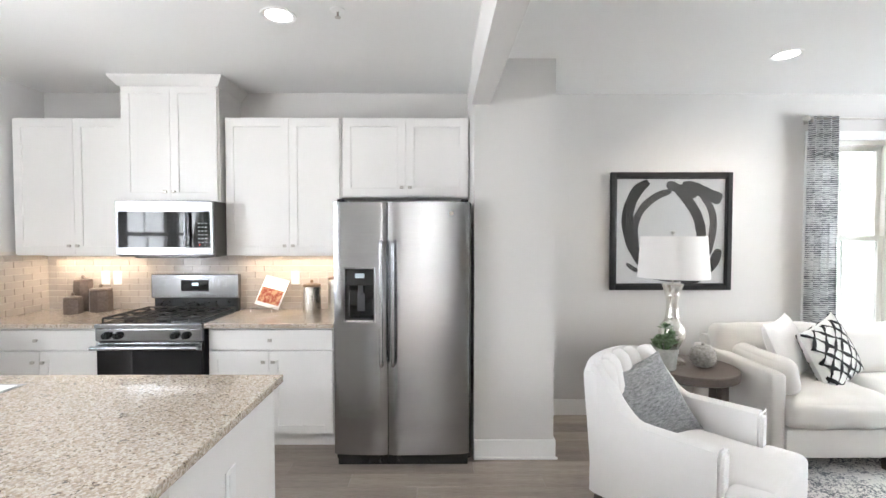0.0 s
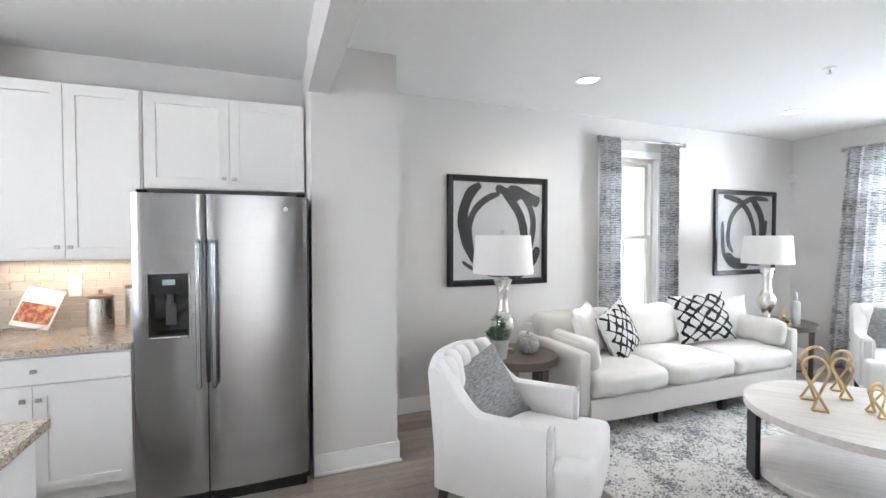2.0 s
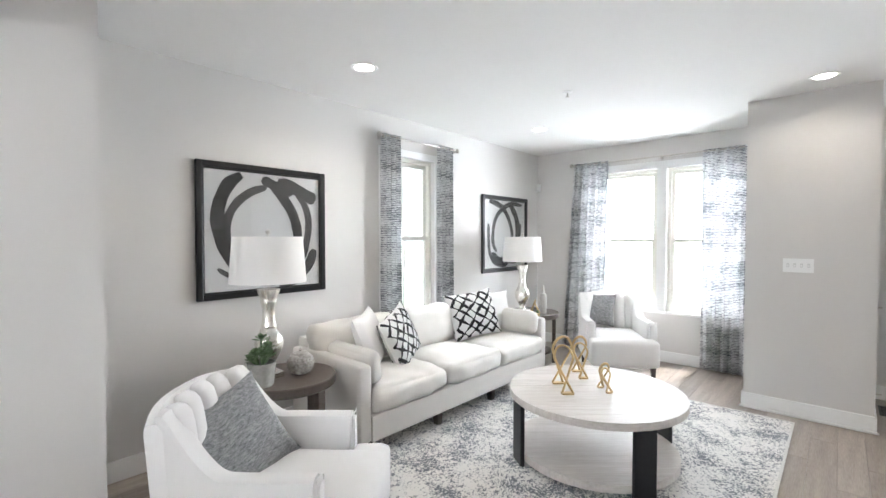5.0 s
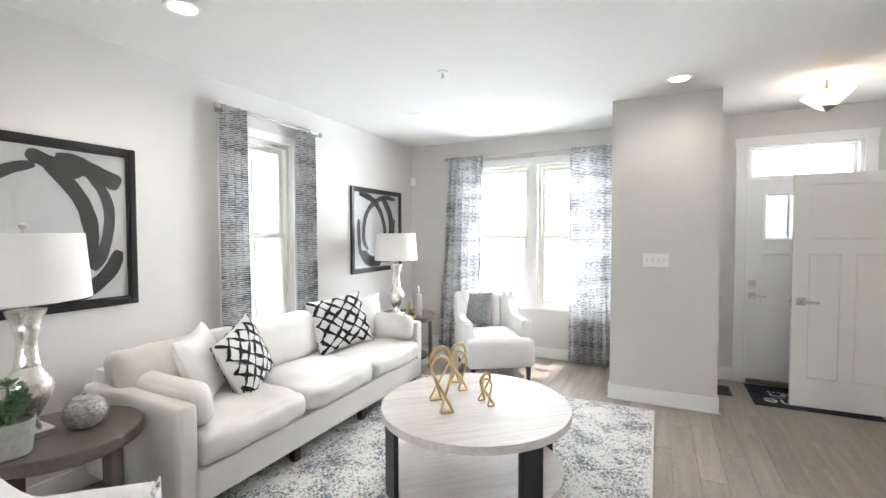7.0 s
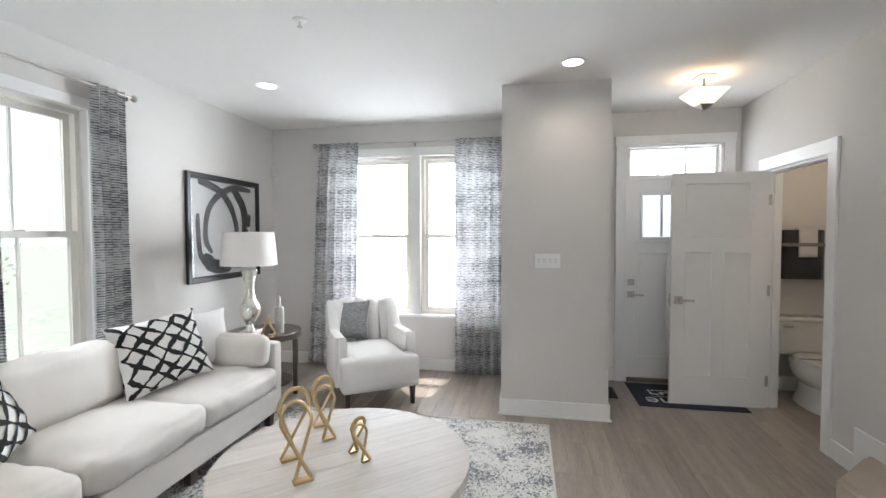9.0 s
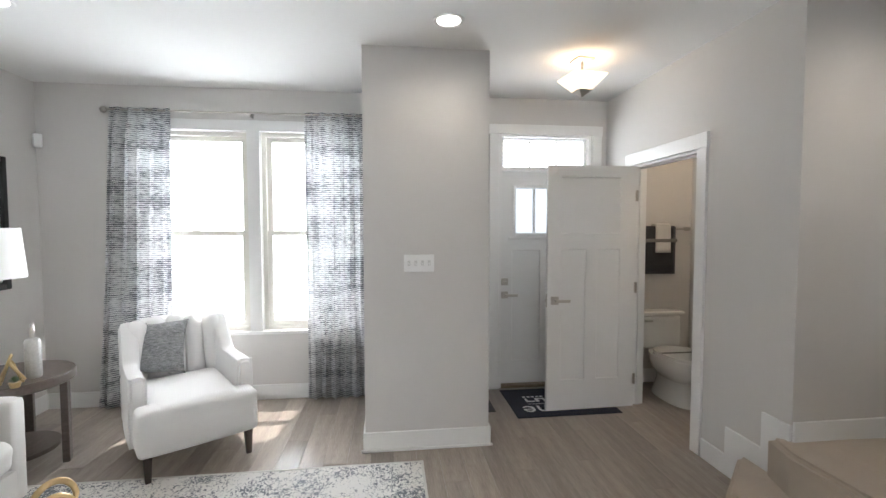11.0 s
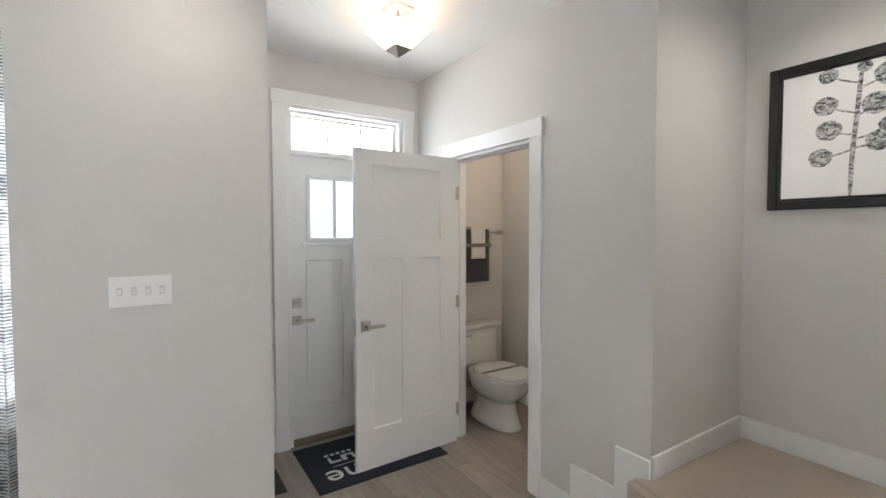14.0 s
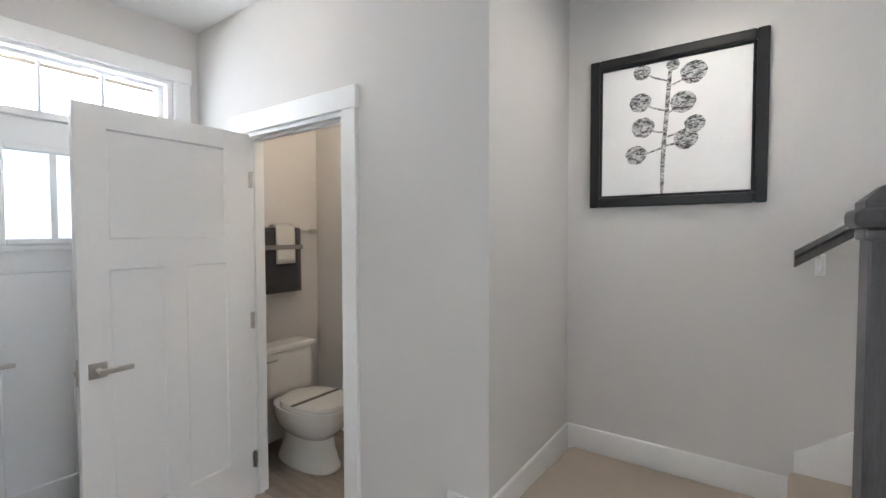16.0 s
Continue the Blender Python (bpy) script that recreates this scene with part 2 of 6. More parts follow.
wall("wall_bath_side", "y", 5.2, 5.09, -2.07, BATH_Y - 0.11, 0, H)
wall("wall_hall_end", "y", 3.0, 2.88, S_Y, ALC_Y - 0.12, 0, H)
setting("wall_pier", bm_box(5.72, E_X, 0.335, 1.195, 0, H), WALL, "light grey painted wall pier between living room and entry", "wall")
setting("wall_fridge_stub", bm_box(0.86, 1.412, 3.175, N_Y, 0, H), WALL, "light grey painted wall stub beside the refrigerator", "wall")
setting("beam", bm_box(0.843, 0.968, S_Y, 3.175, 2.43, H), WALL, "painted drop beam across the ceiling", "beam")
bm = bmesh.new()
box(bm, W_X - 0.2, E_X + 0.2, ALC_Y - 0.0, N_Y + 0.2, H, H + 0.2)
box(bm, W_X - 0.2, 3.0, S_Y - 0.2, ALC_Y, H, H + 0.2)
box(bm, 4.73, E_X + 0.2, -3.3, ALC_Y, H, H + 0.2)
setting("ceiling", bm, CEIL, "smooth flat white painted ceiling", "ceiling")
setting("subfloor", bm_box(W_X - 0.2, E_X + 0.2, -3.3, N_Y + 0.2, -0.2, -0.012), GREYWOOD, "dark underlay beneath the plank floor", "floor")

# ---- shapes for soft and panelled things ----
def softbox(bm, x0, x1, y0, y1, z0, z1, r=0.04, bulge=(0, 0, 0), n=9, wrinkle=0.0, seed=0.0):
    """An upholstered block: rounded edges, faces that swell, slight wrinkles."""
    c = Vector(((x0 + x1) / 2, (y0 + y1) / 2, (z0 + z1) / 2))
    h = Vector(((x1 - x0) / 2, (y1 - y0) / 2, (z1 - z0) / 2))
    r = min(r, *h)
    ts = [-1 + 2 * i / n for i in range(n + 1)]
    ts = [math.copysign(1 - (1 - abs(t)) ** 1.6, t) for t in ts]
    made = {}

    def vert(p):
        key = tuple(round(a, 5) for a in p)
        if key not in made:
            w = Vector([p[i] * h[i] for i in range(3)])
            q = Vector([max(-(h[i] - r), min(h[i] - r, w[i])) for i in range(3)])
            d = w - q
            if d.length > 1e-9:
                d = d.normalized() * min(r, d.length * 1.35)
            v = q + d
            s = [1 - p[i] ** 2 for i in range(3)]
            for i in range(3):
                j, k = (i + 1) % 3, (i + 2) % 3
                v[i] += bulge[i] * p[i] * max(0, s[j]) * max(0, s[k]) if abs(p[i]) > 0.3 else 0
            if wrinkle:
                v += wrinkle * noise.noise_vector((v + c) * 7 + Vector((seed, seed, 0)))
            made[key] = bm.verts.new(v + c)
        return made[key]

    for i in range(3):
        j, k = (i + 1) % 3, (i + 2) % 3
        for s in (-1, 1):
            for a in range(n):
                for b in range(n):
                    q = []
                    for u, w in ((a, b), (a + 1, b), (a + 1, b + 1), (a, b + 1)):
                        p = [0, 0, 0]
                        p[i], p[j], p[k] = s, ts[u], ts[w]
                        q.append(vert(p))
                    bm.faces.new(q)
    return bm


def pillow(bm, w, h, t, n=16, wrinkle=0.006, seed=0.0):
    """A stuffed cushion standing on its lower edge, in the xz plane, thick along y."""
    def pt(i, j, s):
        u, v = -1 + 2 * i / n, -1 + 2 * j / n
        e = max(0, (1 - u * u)) ** 0.5 * max(0, (1 - v * v)) ** 0.5
        pull = 1 - 0.10 * (1 - abs(u) ** 2.5) * abs(v) ** 3
        pull2 = 1 - 0.10 * (1 - abs(v) ** 2.5) * abs(u) ** 3
        x, z, y = u * w / 2 * pull2, (v * pull) * h / 2 + h / 2, s * t / 2 * e ** 0.75
        k = noise.noise_vector(Vector((x * 9 + seed, s * 3.0, z * 9))) * wrinkle * e
        return (x + k.x, y + k.y, z + k.z)
    grids = []
    for s in (-1, 1):
        g = [[None] * (n + 1) for _ in range(n + 1)]
        for i in range(n + 1):
            for j in range(n + 1):
                edge = i in (0, n) or j in (0, n)
                g[i][j] = grids[0][i][j] if (s == 1 and edge) else bm.verts.new(pt(i, j, s))
        for i in range(n):
            for j in range(n):
                bm.faces.new((g[i][j], g[i + 1][j], g[i + 1][j + 1], g[i][j + 1]))
        grids.append(g)
    return bm


def panel_face(bm, x0, x1, z0, z1, y, panels, thick, depth=0.008, lip=0.006):
    """A door leaf whose front (towards -y, at y) has sunk panels (x0, x1, z0, z1) with slanted lips."""
    cx = sorted({x0, x1, *[p[0] for p in panels], *[p[1] for p in panels]})
    cz = sorted({z0, z1, *[p[2] for p in panels], *[p[3] for p in panels]})

    def inside(a, c):
        return any(p[0] < a < p[1] and p[2] < c < p[3] for p in panels)

    def quad(*ps):
        bm.faces.new([bm.verts.new(p) for p in ps])

    for face_y, sign in ((y, 1), (y + thick, -1)):
        for i in range(len(cx) - 1):
            for j in range(len(cz) - 1):
                if not inside((cx[i] + cx[i + 1]) / 2, (cz[j] + cz[j + 1]) / 2):
                    quad((cx[i], face_y, cz[j]), (cx[i + 1], face_y, cz[j]), (cx[i + 1], face_y, cz[j + 1]), (cx[i], face_y, cz[j + 1]))
        for a, b, c, d in panels:
            s = face_y + sign * depth
            a2, b2, c2, d2 = a + lip, b - lip, c + lip, d - lip
            quad((a2, s, c2), (b2, s, c2), (b2, s, d2), (a2, s, d2))
            quad((a, face_y, c), (b, face_y, c), (b2, s, c2), (a2, s, c2))
            quad((a, face_y, d), (b, face_y, d), (b2, s, d2), (a2, s, d2))
            quad((a, face_y, c), (a, face_y, d), (a2, s, d2), (a2, s, c2))
            quad((b, face_y, c), (b, face_y, d), (b2, s, d2), (b2, s, c2))
    y2 = y + thick
    quad((x0, y, z0), (x1, y, z0), (x1, y2, z0), (x0, y2, z0))
    quad((x0, y, z1), (x1, y, z1), (x1, y2, z1), (x0, y2, z1))
    quad((x0, y, z0), (x0, y, z1), (x0, y2, z1), (x0, y2, z0))
    quad((x1, y, z0), (x1, y, z1), (x1, y2, z1), (x1, y2, z0))
    bmesh.ops.remove_doubles(bm, verts=bm.verts, dist=0.0003)
    return bm


def slab(bm, pts, z0, z1):
    """A flat plate with a polygon outline."""
    lo, hi = [bm.verts.new((x, y, z0)) for x, y in pts], [bm.verts.new((x, y, z1)) for x, y in pts]
    bm.faces.new(lo[::-1])
    bm.faces.new(hi)
    for i in range(len(pts)):
        j = (i + 1) % len(pts)
        bm.faces.new((lo[i], lo[j], hi[j], hi[i]))
    return bm


def smooth_line(pts, n=10):
    """A smooth curve through points."""
    pts = [Vector(p) for p in pts]
    out = []
    for i in range(len(pts) - 1):
        p0, p1, p2, p3 = pts[max(i - 1, 0)], pts[i], pts[i + 1], pts[min(i + 2, len(pts) - 1)]
        for k in range(n):
            t = k / n
            out.append(0.5 * ((2 * p1) + (p2 - p0) * t + (2 * p0 - 5 * p1 + 4 * p2 - p3) * t * t + (3 * p1 - p0 - 3 * p2 + p3) * t ** 3))
    return out + [pts[-1]]


def brush(bm, pts, width, y, seed=0.0, taper=0.25, n=8):
    """A flat brush stroke in the xz plane at y."""
    line = smooth_line([(p[0], 0, p[1]) for p in pts], n)
    prev = None
    for i, p in enumerate(line):
        d = (line[min(i + 1, len(line) - 1)] - line[max(i - 1, 0)]).normalized()
        side = Vector((-d.z, 0, d.x))
        f = i / (len(line) - 1)
        w = width / 2 * min(1, 0.45 + f / taper, 0.5 + (1 - f) / taper) * (1 + 0.16 * noise.noise(Vector((f * 9, seed, 0))))
        a, b = p + side * w, p - side * w
        pair = (bm.verts.new((a.x, y, a.z)), bm.verts.new((b.x, y, b.z)))
        if prev:
            bm.faces.new((prev[0], prev[1], pair[1], pair[0]))
        prev = pair
    return bm


# ---- special materials ----
def stripe_fabric():
    m = mat("woven_stripe_curtain", (0.60, 0.61, 0.63), 0.95, vary=0.05)
    n, l = m.node_tree.nodes, m.node_tree.links
    b = n["Principled BSDF"]
    co = n.new("ShaderNodeTexCoord")
    wave = n.new("ShaderNodeTexWave")
    wave.wave_type, wave.bands_direction = "BANDS", "Z"
    wave.inputs["Scale"].default_value, wave.inputs["Distortion"].default_value, wave.inputs["Detail"].default_value, wave.inputs["Detail Scale"].default_value = 18.0, 0.9, 3.0, 2.0
    l.new(co.outputs["Object"], wave.inputs["Vector"])
    soft = n.new("ShaderNodeMath")
    soft.operation = "MULTIPLY"
    soft.inputs[1].default_value = 0.62
    l.new(wave.outputs["Fac"], soft.inputs[0])
    total = soft.outputs[0]
    for sc, amount in (((22, 22, 80), 1.5), ((1.2, 1.2, 6.5), 1.5), ((12, 12, 0.9), 0.8)):
        mp, t, k = n.new("ShaderNodeMapping"), n.new("ShaderNodeTexNoise"), n.new("ShaderNodeMath")
        mp.inputs["Scale"].default_value = sc
        t.inputs["Scale"].default_value, t.inputs["Detail"].default_value = 1.0, 3
        k.operation = "MULTIPLY_ADD"
        k.inputs[1].default_value = amount
        l.new(co.outputs["Object"], mp.inputs[0])
        l.new(mp.outputs[0], t.inputs["Vector"])
        l.new(t.outputs["Fac"], k.inputs[0])
        l.new(total, k.inputs[2])
        total = k.outputs[0]
    half = n.new("ShaderNodeMath")
    half.operation = "MULTIPLY"
    half.inputs[1].default_value = 0.4
    l.new(total, half.inputs[0])
    ramp = n.new("ShaderNodeValToRGB")
    e = ramp.color_ramp.elements
    e[0].position, e[0].color = 0.72, (0.13, 0.137, 0.155, 1)
    e[1].position, e[1].color = 0.95, (0.80, 0.80, 0.80, 1)
    l.new(half.outputs[0], ramp.inputs[0])
    l.new(ramp.outputs[0], b.inputs["Base Color"])
    tr, mix = n.new("ShaderNodeBsdfTranslucent"), n.new("ShaderNodeMixShader")
    l.new(ramp.outputs[0], tr.inputs[0])
    mix.inputs[0].default_value = 0.55
    l.new(b.outputs[0], mix.inputs[1])
    l.new(tr.outputs[0], mix.inputs[2])
    l.new(mix.outputs[0], n["Material Output"].inputs[0])
    return m


def granite():
    m = mat("speckled_granite", (0.5, 0.44, 0.37), 0.12, vary=0.1, coat=0.3)
    n, l = m.node_tree.nodes, m.node_tree.links
    co = n.new("ShaderNodeTexCoord")
    big = n.new("ShaderNodeTexNoise")
    big.inputs["Scale"].default_value, big.inputs["Detail"].default_value = 55, 4
    vor = n.new("ShaderNodeTexVoronoi")
    vor.inputs["Scale"].default_value = 150
    for t in (big, vor):
        l.new(co.outputs["Object"], t.inputs["Vector"])
    hsv = n.new("ShaderNodeSeparateColor")
    l.new(vor.outputs["Color"], hsv.inputs[0])
    mix = n.new("ShaderNodeMath")
    mix.operation = "MULTIPLY_ADD"
    mix.inputs[1].default_value = 0.45
    l.new(hsv.outputs[0], mix.inputs[0])
    mul = n.new("ShaderNodeMath")
    mul.operation = "MULTIPLY"
    mul.inputs[1].default_value = 0.62
    l.new(big.outputs["Fac"], mul.inputs[0])
    l.new(mul.outputs[0], mix.inputs[2])
    ramp = n.new("ShaderNodeValToRGB")
    e = ramp.color_ramp.elements
    e[0].position, e[0].color = 0.24, (0.07, 0.055, 0.045, 1)
    e[1].position, e[1].color = 0.36, (0.34, 0.27, 0.205, 1)
    for pos, c in ((0.5, (0.50, 0.42, 0.34)), (0.62, (0.62, 0.56, 0.49)), (0.74, (0.36, 0.30, 0.25))):
        x = e.new(pos)
        x.color = (*c, 1)
    l.new(mix.outputs[0], ramp.inputs[0])
    l.new(ramp.outputs[0], n["Principled BSDF"].inputs["Base Color"])
    return m


def rug_pile():
    m = mat("distressed_rug", (0.7, 0.69, 0.67), 1.0, vary=0.05, bump=0.5, bump_scale=250, sheen=0.2)
    n, l = m.node_tree.nodes, m.node_tree.links
    co = n.new("ShaderNodeTexCoord")
    # worn scrollwork
    fine = n.new("ShaderNodeTexNoise")
    fine.inputs["Scale"].default_value, fine.inputs["Detail"].default_value, fine.inputs["Distortion"].default_value = 46, 2, 1.6
    l.new(co.outputs["Object"], fine.inputs["Vector"])
    wear = n.new("ShaderNodeTexNoise")
    wear.inputs["Scale"].default_value, wear.inputs["Detail"].default_value = 3.2, 5
    l.new(co.outputs["Object"], wear.inputs["Vector"])
    wave = n.new("ShaderNodeTexVoronoi")
    wave.inputs["Scale"].default_value = 5.5
    l.new(co.outputs["Object"], wave.inputs["Vector"])
    a = n.new("ShaderNodeMath")
    a.operation = "MULTIPLY_ADD"
    a.inputs[1].default_value = 0.22
    l.new(wave.outputs["Distance"], a.inputs[0])
    l.new(fine.outputs["Fac"], a.inputs[2])
    b = n.new("ShaderNodeMath")
    b.operation = "MULTIPLY_ADD"
    b.inputs[1].default_value = 0.40
    l.new(wear.outputs["Fac"], b.inputs[0])
    l.new(a.outputs[0], b.inputs[2])
    ramp = n.new("ShaderNodeValToRGB")
    e = ramp.color_ramp.elements
    e[0].position, e[0].color = 0.815, (0.76, 0.745, 0.715, 1)
    e[1].position, e[1].color = 0.90, (0.13, 0.143, 0.168, 1)
    x = e.new(0.86)
    x.color = (0.50, 0.495, 0.49, 1)
    l.new(b.outputs[0], ramp.inputs[0])
    l.new(ramp.outputs[0], n["Principled BSDF"].inputs["Base Color"])
    return m


def floor_plank():
    m = mat("grey_oak_plank", (0.41, 0.352, 0.30), 0.29, scale=2.2, bump=0.06, bump_scale=18, stretch=(0.8, 9, 1), second=(0.215, 0.182, 0.153), per_object=0.2, fine=0.45)
    return m


CURTAIN, GRANITE, RUG, PLANK = stripe_fabric(), granite(), rug_pile(), floor_plank()
PRINT = mat("cushion_cotton", (0.78, 0.775, 0.76), 0.9, vary=0.02, bump=0.1, bump_scale=300)
PRINTINK = mat("cushion_black_print", (0.012, 0.012, 0.013), 0.9, vary=0.2)
TILE = mat("taupe_glazed_tile", (0.47, 0.42, 0.37), 0.15, vary=0.05, scale=6, per_object=0.07, coat=0.3)
GROUT = mat("pale_grout", (0.66, 0.61, 0.55), 0.9, vary=0.05)
CLAY = mat("brown_glazed_clay", (0.15, 0.115, 0.095), 0.32, vary=0.3, scale=15, bump=0.2, bump_scale=60)
HAMMER = mat("hammered_silver", (0.62, 0.60, 0.56), 0.22, 1.0, vary=0.1, bump=0.6, bump_scale=90)
LIDWOOD = mat("lid_wood", (0.20, 0.12, 0.07), 0.5, vary=0.2, scale=20)
LEAF = mat("succulent_leaf", (0.13, 0.20, 0.10), 0.5, vary=0.5, scale=30)
POT = mat("grey_concrete_pot", (0.30, 0.295, 0.27), 0.8, vary=0.2, scale=15, bump=0.2)
CARVED = mat("carved_silver_ceramic", (0.50, 0.485, 0.45), 0.45, 0.2, scale=30, bump=0.4, bump_scale=60, second=(0.24, 0.23, 0.21))
BOTTLE = mat("chevron_silver_ceramic", (0.52, 0.51, 0.49), 0.35, 0.4, vary=0.15, bump=0.4, bump_scale=70)
FOODRED = mat("food_print", (0.30, 0.05, 0.02), 0.5, scale=26, second=(0.55, 0.31, 0.17), bump_scale=45, sharp=0.06)
BULB = glow("downlight_glow", (1.0, 0.95, 0.88), 4.5)
LAMPGLASS = glow("frosted_glass_shade", (1.0, 0.83, 0.62), 1.35)


# ---- trim, doors and windows ----
def trim(name, *b, bevel=0.004):
    return setting(name, bm_box(*b, bevel=bevel, seg=1), TRIM, "white painted wooden " + name, name)


BB = 0.135


def skirting(x0, x1, y0, y1, z=0.0):
    bm = bmesh.new()
    box(bm, x0, x1, y0, y1, z, z + BB, 0.004, 1)
    return setting("baseboard", bm, TRIM, "white painted baseboard", "baseboard")


skirting(1.412, E_X, N_Y - 0.014, N_Y)
skirting(0.86, 1.426, 3.161, 3.175)
skirting(1.412, 1.426, 3.175, N_Y - 0.014)
skirting(E_X - 0.014, E_X, 1.195, N_Y - 0.014)
skirting(5.706, 5.72, 0.321, 1.209)
skirting(5.72, E_X - 0.014, 0.321, 0.335)
skirting(5.72, E_X - 0.014, 1.195, 1.209)
skirting(E_X - 0.014, E_X, 0.10, 0.321)
skirting(E_X - 0.014, E_X, BATH_Y + 0.014, -1.005)
skirting(6.385, E_X, BATH_Y, BATH_Y + 0.014)
skirting(E_X - 0.014, E_X, -1.95, BATH_Y - 0.11)
skirting(5.2, E_X - 0.014, -1.95, -1.936)
# shoe moulding
for a in ((5.694, 5.706, 0.309, 1.221), (0.86, 1.438, 3.149, 3.161)):
    setting("shoe_moulding", bm_box(*a, 0, 0.02, bevel=0.005), TRIM, "white quarter round shoe moulding", "trim")
# stepped skirting up to the landing
bm = bmesh.new()
for x0, x1, z0, z1 in ((5.17, 5.385, 0, 0.125), (4.905, 5.17, 0, 0.30), (ALC_X, 4.905, 0.15, 0.505)):
    box(bm, x0, x1, BATH_Y, BATH_Y + 0.014, z0, z1)
setting("baseboard", bm, TRIM, "white stepped skirting board beside the carpeted steps", "baseboard")
skirting(ALC_X - 0.014, ALC_X, ALC_Y, BATH_Y, 0.39)
skirting(3.80, ALC_X - 0.014, ALC_Y, ALC_Y + 0.014, 0.39)
bm = bmesh.new()
vs = [(3.80, 0.375), (3.80, 0.635), (2.0, 1.93), (2.0, 1.6)]
f = [[bm.verts.new((x, y, z)) for x, z in vs] for y in (ALC_Y, ALC_Y + 0.016)]
bm.faces.new(f[0]), bm.faces.new(f[1][::-1])
for i in range(4):
    bm.faces.new((f[0][i], f[0][(i + 1) % 4], f[1][(i + 1) % 4], f[1][i]))
setting("stair_skirt", bm, TRIM, "white sloped stair skirt board", "trim")


def casing(name, along, face, out, a0, a1, top, w=0.09, head=0.10):
    """Flat casing round a door; out: which way it stands off the wall."""
    bm = bmesh.new()
    f0, f1 = sorted((face, face + out * 0.02))
    g0, g1 = sorted((face, face + out * 0.024))
    for b in ((a0 - w, a0, 0.0, top), (a1, a1 + w, 0.0, top)):
        box(bm, b[0], b[1], f0, f1, b[2], b[3], 0.002, 1) if along == "x" else box(bm, f0, f1, b[0], b[1], b[2], b[3], 0.002, 1)
    b = (a0 - w - 0.008, a1 + w + 0.008, top, top + head)
    box(bm, b[0], b[1], g0, g1, b[2], b[3], 0.002, 1) if along == "x" else box(bm, g0, g1, b[0], b[1], b[2], b[3], 0.002, 1)
    return setting(name, bm, TRIM, "white painted flat door casing", "door casing")


casing("door_casing", "x", BATH_Y, 1, 5.48, 6.29, 2.06)
casing("door_casing", "y", E_X, -1, -0.905, 0.005, 2.405, head=0.09)
# jambs
bm = bmesh.new()
box(bm, 5.48, 5.50, BATH_Y - 0.11, BATH_Y, 0, 2.06), box(bm, 6.27, 6.29, BATH_Y - 0.11, BATH_Y, 0, 2.06), box(bm, 5.50, 6.27, BATH_Y - 0.11, BATH_Y, 2.04, 2.06)
box(bm, 5.50, 5.512, BATH_Y - 0.075, BATH_Y - 0.045, 0, 2.028), box(bm, 6.258, 6.27, BATH_Y - 0.075, BATH_Y - 0.045, 0, 2.028), box(bm, 5.50, 6.27, BATH_Y - 0.075, BATH_Y - 0.045, 2.028, 2.04)
setting("door_jamb", bm, TRIM, "white painted door jamb with stop", "door jamb")
bm = bmesh.new()
box(bm, E_X + 0.002, E_X + 0.17, -0.90, -0.875, 0, 2.405), box(bm, E_X + 0.002, E_X + 0.17, -0.025, 0, 0, 2.405), box(bm, E_X + 0.002, E_X + 0.17, -0.875, -0.025, 2.385, 2.405), box(bm, E_X + 0.03, E_X + 0.17, -0.875, -0.025, 2.072, 2.10)
setting("door_jamb", bm, TRIM, "white painted entrance door frame", "door jamb")
setting("threshold", bm_box(E_X - 0.01, E_X + 0.15, -0.875, -0.025, 0.0, 0.028, bevel=0.006), mat("bronze_threshold", (0.22, 0.17, 0.11), 0.4, 0.7), "metal and wood door threshold", "threshold")


def lever(parent, m, flip=1):
    """A square rose with a flat lever, standing off towards -y."""
    h = part("handle", bm_box(-0.033, 0.033, -0.009, 0, -0.033, 0.033, bevel=0.002, seg=1), NICKEL, parent, "satin nickel square rose lever handle", at=m)
    bm = bmesh.new()
    tube(bm, [(0, -0.005, 0), (0, -0.05, 0)], 0.011, 12)
    box(bm, min(-0.012, flip * 0.115), max(0.012, flip * 0.115), -0.058, -0.044, -0.011, 0.011, 0.003, 1)
    part("lever", bm, NICKEL, h, smooth=False)
    return h


# washroom door, open
bd = thing("door_1", pose(6.245, -1.035, 0.0, 0, 0, 91.5), "white three-panel interior door standing open", "door", kind="structure")
W = 0.775
bm = panel_face(bmesh.new(), 0, W, 0.012, 2.045, 0.0, [(0.14, W - 0.115, 1.485, 1.95), (0.14, 0.345, 0.265, 1.355), (0.445, W - 0.115, 0.265, 1.355)], 0.035)
leaf = part("leaf", bm, DOORW, bd)
lever(bd, pose(W - 0.062, 0.0, 0.935), -1)
lever(bd, pose(W - 0.062, 0.035, 0.935, 0, 0, 180), 1)
part("latch_plate", bm_box(W - 0.001, W + 0.003, 0.006, 0.029, 0.88, 0.99), NICKEL, bd, "satin nickel latch plate")
part("latch_bolt", bm_box(W + 0.002, W + 0.012, 0.011, 0.024, 0.925, 0.945), NICKEL, bd)
for z in (0.25, 1.03, 1.80):
    bm = tube(bmesh.new(), [(-0.004, 0.041, z - 0.045), (-0.004, 0.041, z + 0.045)], 0.008, 10)
    box(bm, -0.001, 0.010, 0.035, 0.0372, z - 0.043, z + 0.043)
    part("hinge", bm, NICKEL, bd, "satin nickel butt hinge", smooth=True)

